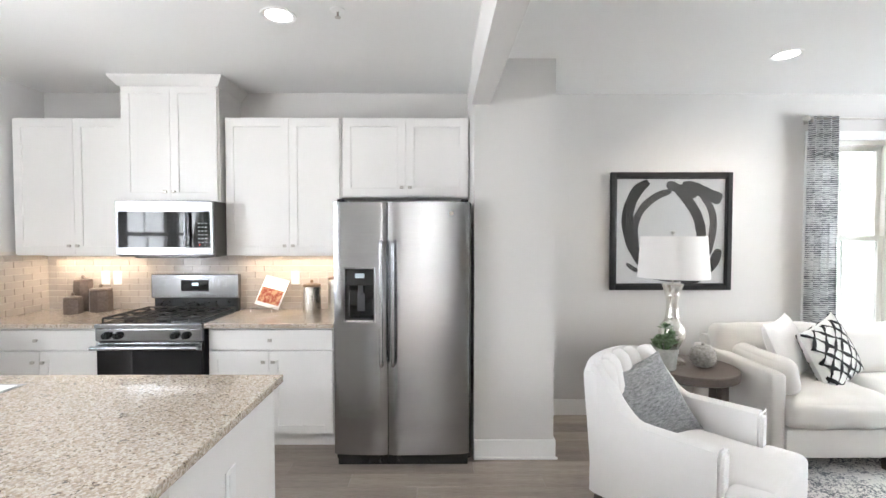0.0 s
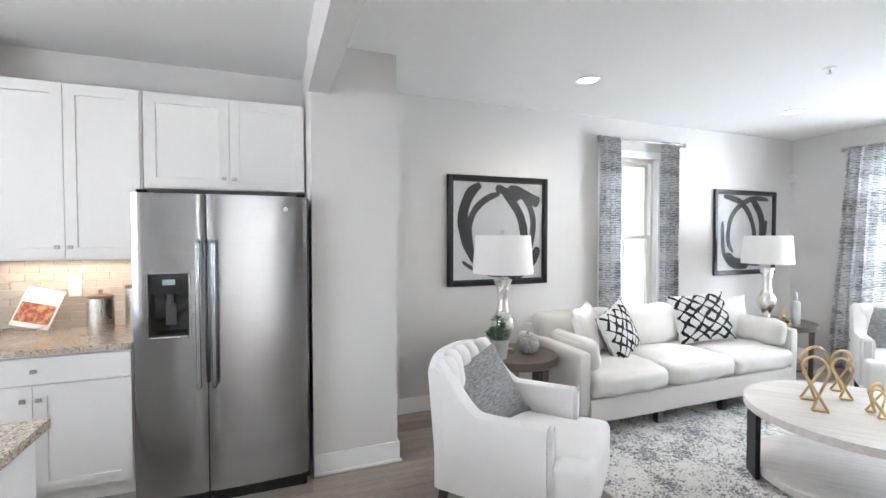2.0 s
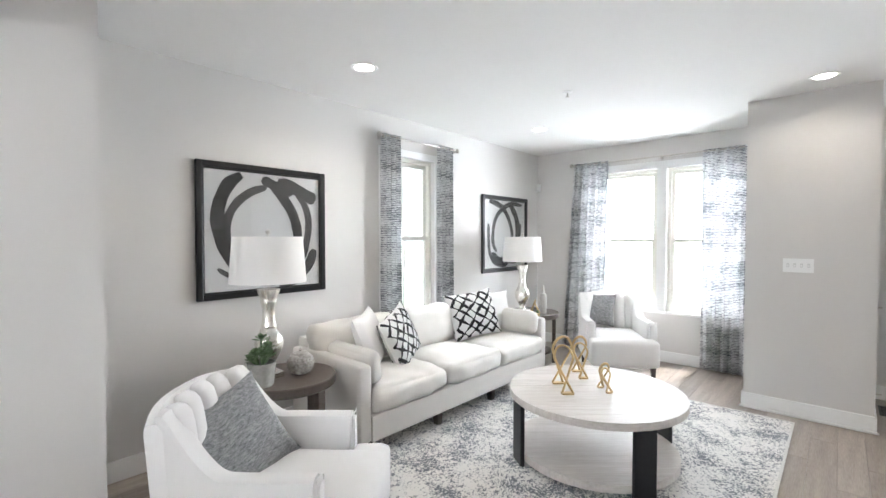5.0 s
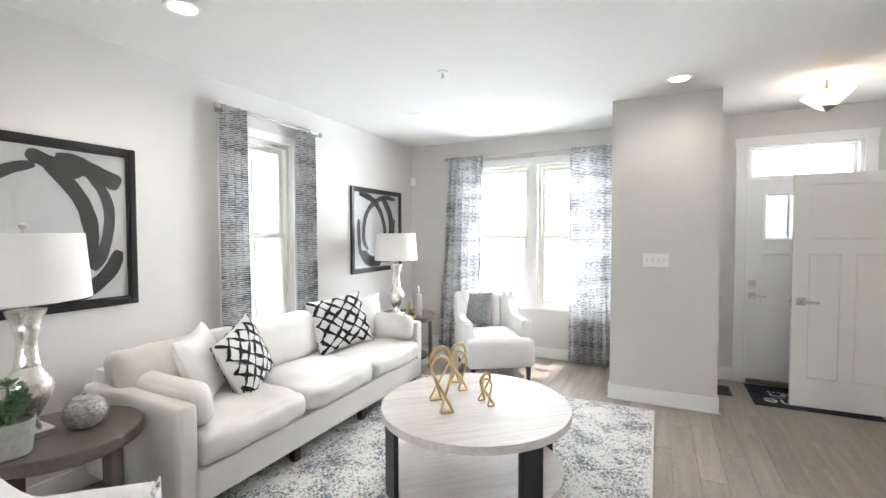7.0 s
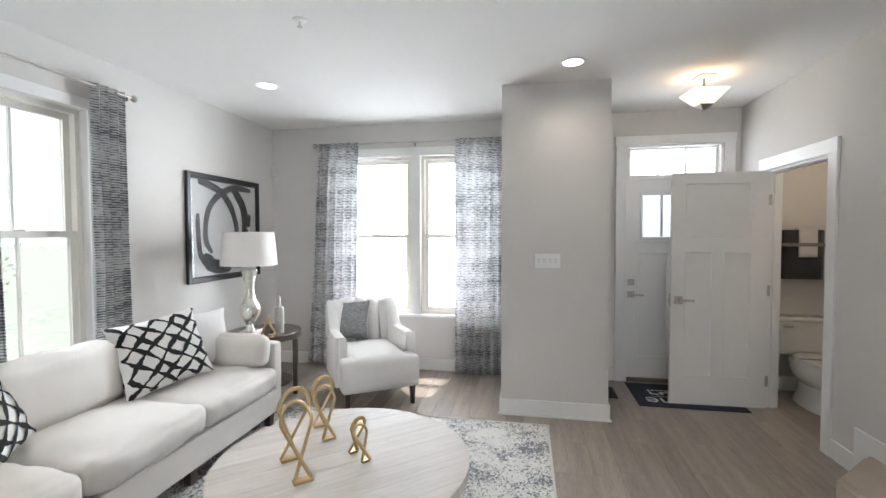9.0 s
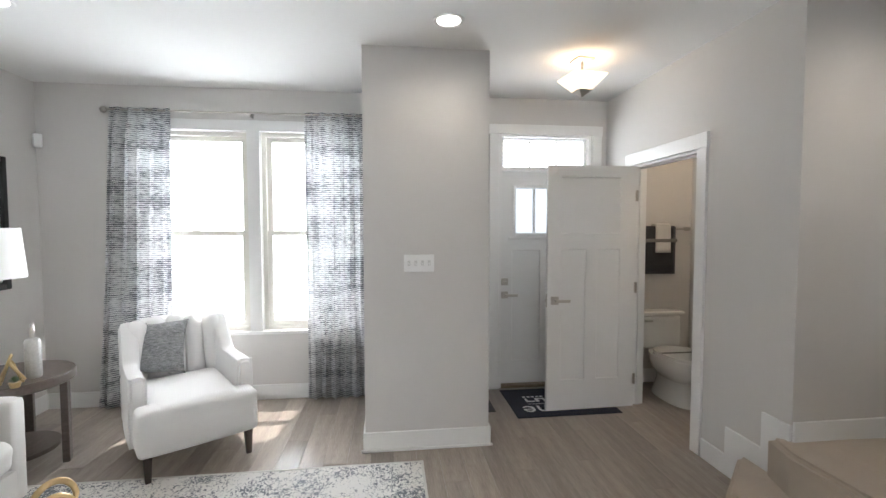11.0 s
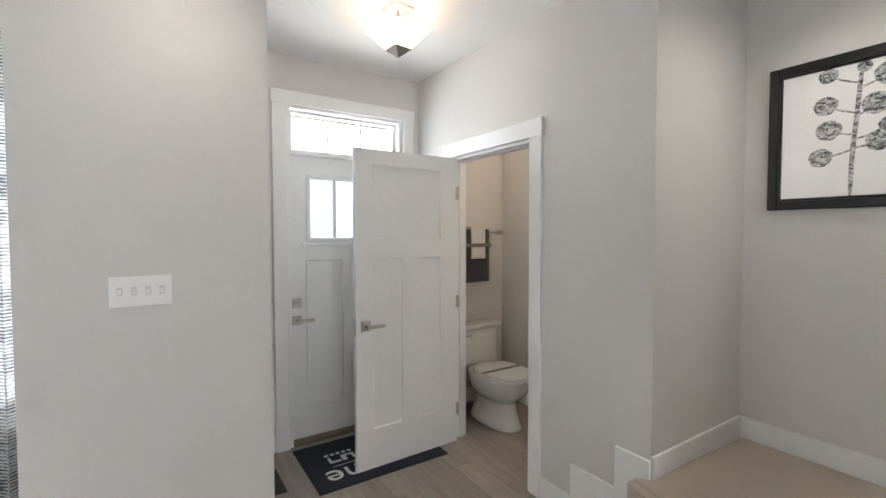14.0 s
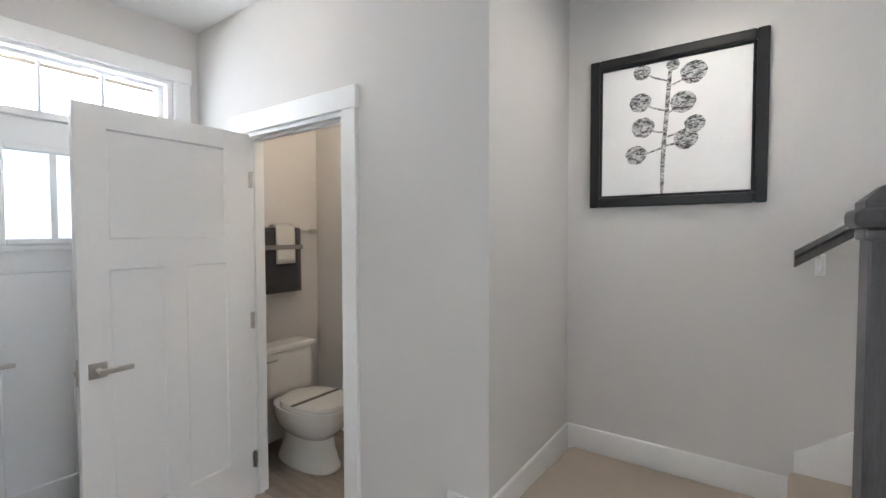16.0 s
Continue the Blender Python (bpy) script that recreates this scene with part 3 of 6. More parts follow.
# entrance door, closed, seen from inside (front towards -x): built with x along the wall
ed = thing("door_2", pose(E_X + 0.05, -0.025, 0.03, 0, 0, -90), "white craftsman entrance door with glazed top lites", "door", kind="structure")
W = 0.85
lx0, lx1, lz0, lz1 = 0.15, 0.70, 1.455, 1.88
bm = bmesh.new()
panels = [(0.115, 0.395, 0.22, 1.29), (0.455, 0.735, 0.22, 1.29)]
panel_face(bm, 0, W, 0, 1.40, 0.0, panels, 0.044)
box(bm, 0, lx0, 0, 0.044, 1.40, 2.036), box(bm, lx1, W, 0, 0.044, 1.40, 2.036), box(bm, lx0, lx1, 0, 0.044, lz1, 2.036), box(bm, lx0, lx1, 0, 0.044, 1.40, lz0)
part("leaf", bm, DOORW, ed)
bm = bmesh.new()
for a, b, c, d in ((lx0 - 0.03, lx0, lz0 - 0.03, lz1 + 0.03), (lx1, lx1 + 0.03, lz0 - 0.03, lz1 + 0.03), (lx0, lx1, lz0 - 0.03, lz0), (lx0, lx1, lz1, lz1 + 0.03)):
    box(bm, a, b, -0.012, 0.0, c, d, 0.004, 1)
for k in (1, 2):
    xx = lx0 + (lx1 - lx0) * k / 3
    box(bm, xx - 0.012, xx + 0.012, 0.004, 0.02, lz0, lz1)
part("lite_frame", bm, DOORW, ed)
for k in range(3):
    xx = lx0 + (lx1 - lx0) * k / 3
    g = part("pane", bm_box(xx + 0.012, xx + (lx1 - lx0) / 3 - 0.012, 0.02, 0.026, lz0, lz1), GLASS, ed)
    g.visible_shadow = False
part("shelf_rail", bm_box(0.08, 0.77, -0.02, 0.0, 1.395, 1.415, bevel=0.003), DOORW, ed)
lever(ed, pose(0.045, 0, 0.862), 1)
bm = bm_box(0.012, 0.078, -0.012, 0, 0.955, 1.021, bevel=0.003)
box(bm, 0.025, 0.065, -0.03, -0.012, 0.983, 0.993, 0.002, 1)
part("deadbolt", bm, NICKEL, ed, "square satin nickel deadbolt")

# transom over the entrance
tw = thing("window_3", pose(E_X + 0.06, -0.025, 2.10, 0, 0, -90), "white framed transom window with three lites", "window", kind="structure")
bm = bmesh.new()
for a, b, c, d in ((0, 0.03, 0, 0.285), (0.82, 0.85, 0, 0.285), (0.03, 0.82, 0, 0.014), (0.03, 0.82, 0.266, 0.285)):
    box(bm, a, b, 0, 0.05, c, d)
part("window_frame", bm, TRIM, tw)
for k in range(3):
    x0 = 0.03 + 0.79 * k / 3
    g = part("pane", bm_box(x0 + 0.006, x0 + 0.257, 0.022, 0.027, 0.014, 0.266), GLASS, tw)
    g.visible_shadow = False
    if k:
        part("muntin", bm_box(x0 - 0.007, x0 + 0.007, 0.012, 0.036, 0.014, 0.266), TRIM, tw)


def window(name, m, w, h, meet, muntin, label):
    """A double-hung window; x along the wall, y out through it, z up from the sill."""
    t = thing(name, m, label, "window", kind="structure")
    bm = bmesh.new()
    fw = 0.035
    for a, b, c, d in ((0, fw, 0, h), (w - fw, w, 0, h), (fw, w - fw, 0, fw), (fw, w - fw, h - fw, h)):
        box(bm, a, b, 0.05, 0.13, c, d)
    part("window_frame", bm, WINFRAME, t)
    for nm, z0, z1, y0 in (("lower_sash", fw, meet + 0.02, 0.06), ("upper_sash", meet - 0.02, h - fw, 0.095)):
        bm = bmesh.new()
        s = 0.042
        for a, b, c, d in ((fw, fw + s, z0, z1), (w - fw - s, w - fw, z0, z1), (fw + s, w - fw - s, z0, z0 + s), (fw + s, w - fw - s, z1 - s, z1)):
            box(bm, a, b, y0, y0 + 0.032, c, d)
        sash = part(nm, bm, WINFRAME, t)
        g = part("pane", bm_box(fw + s, w - fw - s, y0 + 0.012, y0 + 0.017, z0 + s, z1 - s), GLASS, sash)
        g.visible_shadow = False
        if muntin:
            part("muntin", bm_box(w / 2 - 0.008, w / 2 + 0.008, y0 + 0.006, y0 + 0.024, z0 + s, z1 - s), WINFRAME, sash)
    bm = bm_box(w / 2 - 0.03, w / 2 + 0.03, 0.045, 0.062, meet + 0.018, meet + 0.03, bevel=0.004)
    part("sash_lock", bm, NICKEL, t, "small metal sash lock")
    return t


window("window_1", pose(NWIN[0], N_Y + 0.01, NWIN[2]), NWIN[1] - NWIN[0], NWIN[3] - NWIN[2], 0.90, True, "cream vinyl double-hung window in the side wall")
for nm, q in (("window_2", EWIN_A), ("window_4", EWIN_B)):
    window(nm, pose(E_X + 0.01, q[1], q[2], 0, 0, -90), q[1] - q[0], q[3] - q[2], 0.87, False, "cream vinyl double-hung window of a pair facing the street")
for q in WWIN:
    window("window_5", pose(W_X - 0.01, q[0], q[2], 0, 0, 90), q[1] - q[0], q[3] - q[2], 0.64, True, "cream vinyl double-hung window in the kitchen end wall")
# flat white surrounds
bm = bmesh.new()
box(bm, NWIN[0] - 0.0, NWIN[1] + 0.0, N_Y - 0.014, N_Y, NWIN[3], NWIN[3] + 0.07)
box(bm, NWIN[0] - 0.035, NWIN[0], N_Y - 0.014, N_Y, NWIN[2] - 0.06, NWIN[3] + 0.07), box(bm, NWIN[1], NWIN[1] + 0.035, N_Y - 0.014, N_Y, NWIN[2] - 0.06, NWIN[3] + 0.07)
box(bm, NWIN[0], NWIN[1], N_Y - 0.03, N_Y, NWIN[2] - 0.025, NWIN[2])
setting("window_trim", bm, TRIM, "white painted window surround and sill", "trim")
bm = bmesh.new()
y0, y1 = EWIN_B[0], EWIN_A[1]
box(bm, E_X - 0.014, E_X, y0 - 0.06, y1 + 0.06, 2.38, 2.47), box(bm, E_X - 0.014, E_X, EWIN_B[1], EWIN_A[0], 0.62, 2.38)
box(bm, E_X - 0.014, E_X, y0 - 0.06, y0, 0.62, 2.38), box(bm, E_X - 0.014, E_X, y1, y1 + 0.06, 0.62, 2.38), box(bm, E_X - 0.035, E_X, y0 - 0.08, y1 + 0.08, 0.595, 0.62)
setting("window_trim", bm, TRIM, "white painted surround and sill of the window pair", "trim")


# ---- curtains ----
def curtain(m, w_top, w_bot, h, folds, seed, shift=0.0):
    t = thing("curtain", m, "grey and white woven stripe curtain panel on a rod", "curtain", "curtains")
    bm = bmesh.new()
    nx, nz = folds * 10, 30
    g = []
    for j in range(nz + 1):
        f = j / nz
        w = w_bot + (w_top - w_bot) * f
        row = []
        for i in range(nx + 1):
            u = i / nx
            a = 0.017 + 0.016 * (1 - f)
            ph = u * folds * 2 * math.pi + 0.8 * noise.noise(Vector((u * 3, f * 1.2, seed)))
            y = a * math.sin(ph) + 0.012 * noise.noise(Vector((u * 6, f * 3, seed + 5)))
            x = (u - 0.5) * w + shift * (1 - f) + 0.012 * math.sin(2 * ph) * (1 - 0.5 * f)
            row.append(bm.verts.new((x, y, h * f)))
        g.append(row)
    for j in range(nz):
        for i in range(nx):
            bm.faces.new((g[j][i], g[j][i + 1], g[j + 1][i + 1], g[j + 1][i]))
    c = part("cloth", bm, CURTAIN, t, smooth=True)
    sol = c.modifiers.new("thickness", "SOLIDIFY")
    sol.thickness = 0.002
    return t


def rod(a, b, group, finials=(True, True)):
    a, b = Vector(a), Vector(b)
    t = thing("curtain_rod", Matrix.Translation(a), "thin satin nickel curtain rod with ball finials", "curtain rod", group)
    d = b - a
    part("pole", tube(bmesh.new(), [(0, 0, 0), d], 0.008, 10), NICKEL, t, smooth=True)
    for k, p in enumerate((Vector(), d)):
        if finials[k]:
            bm = bmesh.new()
            bmesh.ops.create_icosphere(bm, subdivisions=3, radius=0.026, matrix=Matrix.Translation(p - (d.normalized() * (0.02 if k == 0 else -0.02))))
            part("finial", bm, NICKEL, t, smooth=True)
    return t


rod((3.69, 3.835, 2.515), (4.80, 3.835, 2.515), "curtain rods")
r2 = rod((6.70, 3.33, 2.515), (6.70, 1.23, 2.515), "curtain rods", (True, False))
part("bracket", bm_box(-0.006, 0.075, -1.14, -1.128, -0.03, 0.012), NICKEL, r2)
for rt, xs in ((bpy.data.objects["curtain_rod"], (0.03, 1.08)),):
    for x in xs:
        part("bracket", bm_box(x - 0.006, x + 0.006, -0.006, 0.083, -0.03, 0.012), NICKEL, rt)
curtain(pose(3.815, 3.835, 0.015), 0.25, 0.27, 2.52, 4, 1.0)
curtain(pose(4.615, 3.835, 0.015), 0.27, 0.28, 2.52, 4, 2.0)
curtain(pose(6.70, 3.07, 0.015, 0, 0, -90), 0.47, 0.60, 2.52, 5, 3.0, -0.10)
curtain(pose(6.70, 1.482, 0.015, 0, 0, -90), 0.53, 0.53, 2.52, 6, 4.0)

# ---- stairs ----
st = thing("stairs", pose(0, 0, 0), "beige carpeted steps and landing", "stairs", kind="structure")
CP = [(4.70, -0.66), (5.01, -0.99), (5.01, -1.036), (3.80, -1.036), (3.80, -0.66)]
bm = slab(bmesh.new(), CP, 0.0, 0.205)
bmesh.ops.bevel(bm, geom=[e for e in bm.edges if all(v.co.z > 0.1 for v in e.verts)], offset=0.025, segments=3, affect="EDGES")
part("step", bm, CARPET, st, "beige carpeted bottom step")
bm = slab(bmesh.new(), [(4.80, -0.985), (4.80, -1.036), (4.712, -1.036), (4.712, ALC_Y + 0.015), (3.80, ALC_Y + 0.015), (3.80, -0.93), (4.62, -0.93)], 0.0, 0.42)
bmesh.ops.bevel(bm, geom=[e for e in bm.edges if all(v.co.z > 0.3 for v in e.verts)], offset=0.025, segments=3, affect="EDGES")
part("landing", bm, CARPET, st, "beige carpeted landing")
for k in range(6):
    bm = bm_box(3.82 - 0.27 * (k + 1) - 0.02, 3.82 - 0.27 * k, ALC_Y + 0.018, -0.95, 0.375 + 0.187 * k, 0.375 + 0.187 * (k + 1), bevel=0.02)
    part("step", bm, CARPET, st, smooth=False)
setting("stringer", bm_box(2.2, 3.76, -0.95, -0.93, 0.0, 0.8), WALL, "painted stringer wall under the stair", "wall")
nw = thing("newel_post", pose(3.715, -0.90, 0), "charcoal stained oak newel post with square cap", "newel post")
part("post", bm_box(-0.048, 0.048, -0.048, 0.048, 0.0, 1.50, bevel=0.004), NEWEL, nw)
part("plinth", bm_box(-0.062, 0.062, -0.062, 0.062, 0.0, 0.30, bevel=0.005), NEWEL, nw)
bm = bm_box(-0.056, 0.056, -0.056, 0.056, 1.49, 1.515, bevel=0.005)
box(bm, -0.072, 0.072, -0.072, 0.072, 1.515, 1.555, 0.012, 2)
part("cap_mould", bm, NEWEL, nw)
bm = bm_box(-0.056, 0.056, -0.056, 0.056, 1.555, 1.60)
bmesh.ops.bevel(bm, geom=[e for e in bm.edges if all(v.co.z > 1.59 for v in e.verts)], offset=0.03, segments=1, affect="EDGES")
part("cap", bm, NEWEL, nw)
hr = thing("handrail", pose(3.80, ALC_Y + 0.075, 1.405), "charcoal stained wall handrail on brackets", "handrail")
bm = bmesh.new()
prof = [(-0.028, -0.03), (0.028, -0.03), (0.022, 0.0), (0.032, 0.012), (0.02, 0.032), (-0.02, 0.032), (-0.032, 0.012), (-0.022, 0.0)]
rings = []
for x, z in ((0.02, 0.0), (-1.7, 1.19)):
    rings.append([bm.verts.new((x, a, z + b)) for a, b in prof])
bm.faces.new(rings[0]), bm.faces.new(rings[1][::-1])
for i in range(8):
    bm.faces.new((rings[0][i], rings[0][(i + 1) % 8], rings[1][(i + 1) % 8], rings[1][i]))
part("rail", bm, NEWEL, hr)
bm = tube(bmesh.new(), smooth_line([(-0.065, -0.070, -0.035), (-0.065, -0.03, -0.04), (-0.065, 0, 0.02)], 6), 0.007, 8)
box(bm, -0.08, -0.05, -0.075, -0.068, -0.065, 0.0, 0.003, 1)
part("bracket", bm, WHITEPLASTIC, hr, "white metal rail bracket")


# ---- living room ----
rug = thing("rug", pose(4.0, 2.04, 0), "distressed cream and slate patterned area rug", "rug")
part("weave", bm_box(-1.52, 1.53, -1.22, 1.22, 0.0, 0.009, bevel=0.003), RUG, rug)
bm = bmesh.new()
for a in ((-1.53, 1.54, -1.228, -1.212), (-1.53, 1.54, 1.212, 1.228), (-1.53, -1.514, -1.212, 1.212), (1.524, 1.54, -1.212, 1.212)):
    box(bm, *a, 0.0, 0.011)
part("binding", bm, mat("rug_binding", (0.66, 0.65, 0.62), 0.95, vary=0.1, bump=0.4, bump_scale=300), rug, "cream whipped edge binding")


def taper_leg(h, top, bot, lean=(0, 0)):
    bm = bmesh.new()
    lo = [bm.verts.new((sx * bot + lean[0], sy * bot + lean[1], 0)) for sx, sy in ((-1, -1), (1, -1), (1, 1), (-1, 1))]
    hi = [bm.verts.new((sx * top, sy * top, h)) for sx, sy in ((-1, -1), (1, -1), (1, 1), (-1, 1))]
    bm.faces.new(lo[::-1]), bm.faces.new(hi)
    for i in range(4):
        bm.faces.new((lo[i], lo[(i + 1) % 4], hi[(i + 1) % 4], hi[i]))
    return bm


# sofa: origin at the floor under its front corner
SX0, SX1, SF, SB = 2.735, 5.24, 2.925, 3.81
so = thing("sofa", pose((SX0 + SX1) / 2, SF, 0.009), "ivory linen three-seat sofa with loose cushions", "sofa")
L = (SX1 - SX0) / 2
part("base", softbox(bmesh.new(), -L + 0.09, L - 0.09, -0.02, 0.86, 0.115, 0.305, 0.02, n=5), FABRIC, so, smooth=True)
for s in (-1, 1):
    x0, x1 = sorted((s * L, s * (L - 0.105)))
    part("arm", softbox(bmesh.new(), x0, x1, 0.0, 0.885, 0.115, 0.655, 0.025, (0.006, 0, 0.006), n=8, wrinkle=0.002), FABRIC, so, smooth=True)
part("back_frame", softbox(bmesh.new(), -L + 0.05, L - 0.05, 0.73, 0.885, 0.115, 0.735, 0.03, n=7), FABRIC, so, smooth=True)
cw = (2 * L - 0.21) / 3
for k in range(3):
    x0 = -L + 0.105 + cw * k
    part("seat_cushion", softbox(bmesh.new(), x0 + 0.004, x0 + cw - 0.004, -0.035, 0.66, 0.305, 0.475, 0.055, (0, 0.02, 0.045), n=22, wrinkle=0.019, seed=k * 3.1), FABRIC, so, smooth=True)
    bm = softbox(bmesh.new(), x0 + (0.006 if k else -0.075), x0 + cw - 0.006, -0.10, 0.10, -0.19, 0.19, 0.075, (0, 0.035, 0.015), n=16, wrinkle=0.016, seed=k * 5.7)
    part("back_cushion", bm, FABRIC, so, smooth=True, at=pose(0, 0.645, 0.655, -10))
for x in (-L + 0.10, -L + 0.83, -L + 1.57, L - 0.10):
    for y in (0.06, 0.82):
        part("foot", taper_leg(0.12, 0.03, 0.024), DARKWOOD, so, "dark tapered wooden foot", at=pose(x, y, 0.0))


def throw(name, m, w, h, t, material, label, seed=0.0, group="cushions", pattern=False):
    th = thing(name, m, label, "cushion", group)
    c = part("cover", pillow(bmesh.new(), w, h, t, seed=seed), material, th, smooth=True)
    if pattern:
        # brushed lattice lying on both faces
        bm = bmesh.new()
        rng = random.Random(int(seed * 10) + 3)
        def surf(u, v, s):
            e = max(0, (1 - u * u)) ** 0.5 * max(0, (1 - v * v)) ** 0.5
            pull = 1 - 0.10 * (1 - abs(u) ** 2.5) * abs(v) ** 3
            pull2 = 1 - 0.10 * (1 - abs(v) ** 2.5) * abs(u) ** 3
            x, z = u * w / 2 * pull2, v * pull * h / 2 + h / 2
            k = noise.noise_vector(Vector((x * 9 + seed, s * 3.0, z * 9))) * 0.006 * e
            return Vector((x + k.x, s * (t / 2 * e ** 0.75 + 0.0045) + k.y, z + k.z))
        for s in (-1, 1):
            for d in (-1, 1):
                for q in range(-4, 5):
                    c0 = q * 0.32 + rng.uniform(-0.025, 0.025)
                    prev = None
                    for i in range(61):
                        a = -1.42 + 2.84 * i / 60
                        wob = 0.03 * math.sin(a * 4 + q * 2.1 + d) + rng.uniform(-0.012, 0.012)
                        u, v = (a - d * (c0 + wob)) * 0.72, (d * a + c0 + wob) * 0.72
                        wd = 0.043 * (1 + 0.5 * math.sin(a * 9 + q))
                        ok = max(abs(u), abs(v)) < 0.98
                        pair = None
                        if ok:
                            pair = [bm.verts.new(surf(max(-0.985, min(0.985, u + k * wd * 0.7)), max(-0.985, min(0.985, v - d * k * wd * 0.7)), s)) for k in (-1, 0, 1)]
                            if prev:
                                bm.faces.new((prev[0], prev[1], pair[1], pair[0])), bm.faces.new((prev[1], prev[2], pair[2], pair[1]))
                        prev = pair
        part("lattice_print", bm, PRINTINK, c, "black brushed lattice print")
    return th


Z_SEAT = 0.50
throw("throw_pillow", pose(3.26, 3.35, Z_SEAT, -20, -3, 38), 0.52, 0.45, 0.17, FABRICW, "plain white square throw pillow on the sofa", 1.0)
throw("throw_pillow", pose(3.52, 3.25, Z_SEAT - 0.01, -20, -14, 26), 0.50, 0.46, 0.16, PRINT, "white throw pillow with black brushed lattice, on the sofa", 2.0, pattern=True)
throw("throw_pillow", pose(4.55, 3.30, Z_SEAT, -22, -5, -16), 0.60, 0.50, 0.16, PRINT, "white throw pillow with black brushed lattice, on the sofa", 3.0, pattern=True)
throw("throw_pillow", pose(4.95, 3.40, Z_SEAT, -16, 0, -24), 0.46, 0.44, 0.16, FABRICW, "plain white square throw pillow on the sofa", 4.0)
for x, s, rz in ((2.92, 1, 92), (5.06, -1, 88)):
    t = thing("bolster_cushion", pose(x, 3.22, Z_SEAT, 0, -8 * s), "ivory rectangular arm cushion inside the sofa arm", "cushion", "arm cushions")
    part("cover", softbox(bmesh.new(), -0.065, 0.065, -0.27, 0.27, 0.0, 0.235, 0.06, (0.02, 0.01, 0.012), n=10, wrinkle=0.008, seed=x), FABRIC, t, smooth=True)


# armchairs: front towards -y
def armchair(m, label):
    t = thing("armchair", m, label, "armchair", "armchairs")
    part("seat_base", softbox(bmesh.new(), -0.335, 0.335, -0.30, 0.34, 0.17, 0.32, 0.02, n=5), FABRICW, t, smooth=True)
    # T-shaped seat, full at the front
    bm = softbox(bmesh.new(), -0.255, 0.255, -0.445, 0.27, 0.30, 0.455, 0.045, (0, 0.012, 0.025), n=10, wrinkle=0.004)
    part("seat_cushion", bm, FABRICW, t, smooth=True)
    part("front_rail", softbox(bmesh.new(), -0.345, 0.345, -0.45, -0.26, 0.17, 0.445, 0.035, (0, 0.012, 0.012), n=10), FABRICW, t, smooth=True)
    # arms rising into the back
    for s in (-1, 1):
        bm = bmesh.new()
        rings = []
        n = 22
        for i in range(n + 1):
            f = i / n
            y = -0.27 + 0.63 * f
            top = 0.615 + 0.245 * max(0, min(1, (f - 0.60) / 0.34)) ** 1.5
            top = min(top, 0.86)
            xo = 0.365 - 0.02 * f ** 3
            xi = 0.265 - 0.03 * max(0, (f - 0.5)) * 2
            r = 0.03
            prof = [(xi, 0.18), (xi, top - r), (xi + r * 0.3, top - r * 0.3), (xi + r, top), (xo - r, top), (xo - r * 0.3, top - r * 0.3), (xo, top - r), (xo, 0.18)]
            rings.append([bm.verts.new((s * a, y, z)) for a, z in prof])
        for a, b in zip(rings, rings[1:]):
            for k in range(8):
                bm.faces.new((a[k], a[(k + 1) % 8], b[(k + 1) % 8], b[k]))
        bm.faces.new(rings[0]), bm.faces.new(rings[-1])
        bmesh.ops.recalc_face_normals(bm, faces=bm.faces)
        bmesh.ops.bevel(bm, geom=[e for e in bm.edges if all(abs(v.co.y + 0.27) < 1e-4 for v in e.verts)], offset=0.022, segments=3, affect="EDGES")
        part("arm", bm, FABRICW, t, smooth=True)
        # welt along the arm's front edge
        part("piping", tube(bmesh.new(), smooth_line([(s * 0.268, -0.262, 0.46), (s * 0.268, -0.264, 0.585), (s * 0.285, -0.262, 0.608), (s * 0.345, -0.262, 0.608), (s * 0.362, -0.264, 0.585), (s * 0.364, -0.262, 0.20)], 4), 0.0035, 6), FABRICW, t, smooth=True)
    # outer back shell
    bm = bmesh.new()
    rings = []
    for i in range(25):
        u = -1 + i / 12
        x = 0.352 * u
        yb = 0.41 - 0.07 * abs(u) ** 3
        zt = 0.875 - 0.045 * abs(u) ** 2.5
        rings.append([bm.verts.new((x, y, z)) for y, z in ((yb - 0.06, 0.18), (yb - 0.02, zt - 0.03), (yb + 0.005, zt), (yb + 0.045, zt - 0.01), (yb + 0.055, zt - 0.04), (yb - 0.0, 0.18))])
    for a, b in zip(rings, rings[1:]):
        for k in range(6):
            bm.faces.new((a[k], a[(k + 1) % 6], b[(k + 1) % 6], b[k]))
    bm.faces.new(rings[0]), bm.faces.new(rings[-1])
    part("back_shell", bm, FABRICW, t, smooth=True)
    # channel-tufted inner back
    for k in range(5):
        u = (k - 2) / 2.35
        x = 0.30 * u
        yb = 0.345 - 0.06 * abs(u) ** 3
        bm = softbox(bmesh.new(), -0.066, 0.066, -0.055, 0.05, 0.0, 0.45, 0.05, (0, 0.025, 0.012), n=8)
        part("back_channel", bm, FABRICW, t, smooth=True, at=pose(x, yb - 0.015, 0.42 - 0.012 * abs(u), -7, 0, 16 * u))
    for x in (-0.29, 0.29):
        part("leg", taper_leg(0.18, 0.024, 0.015, (0, -0.01)), DARKWOOD, t, "dark stained tapered leg", at=pose(x, -0.385, 0))
        part("leg", taper_leg(0.18, 0.024, 0.015, (0, 0.04)), DARKWOOD, t, "dark stained tapered leg", at=pose(x, 0.32, 0))
    return t


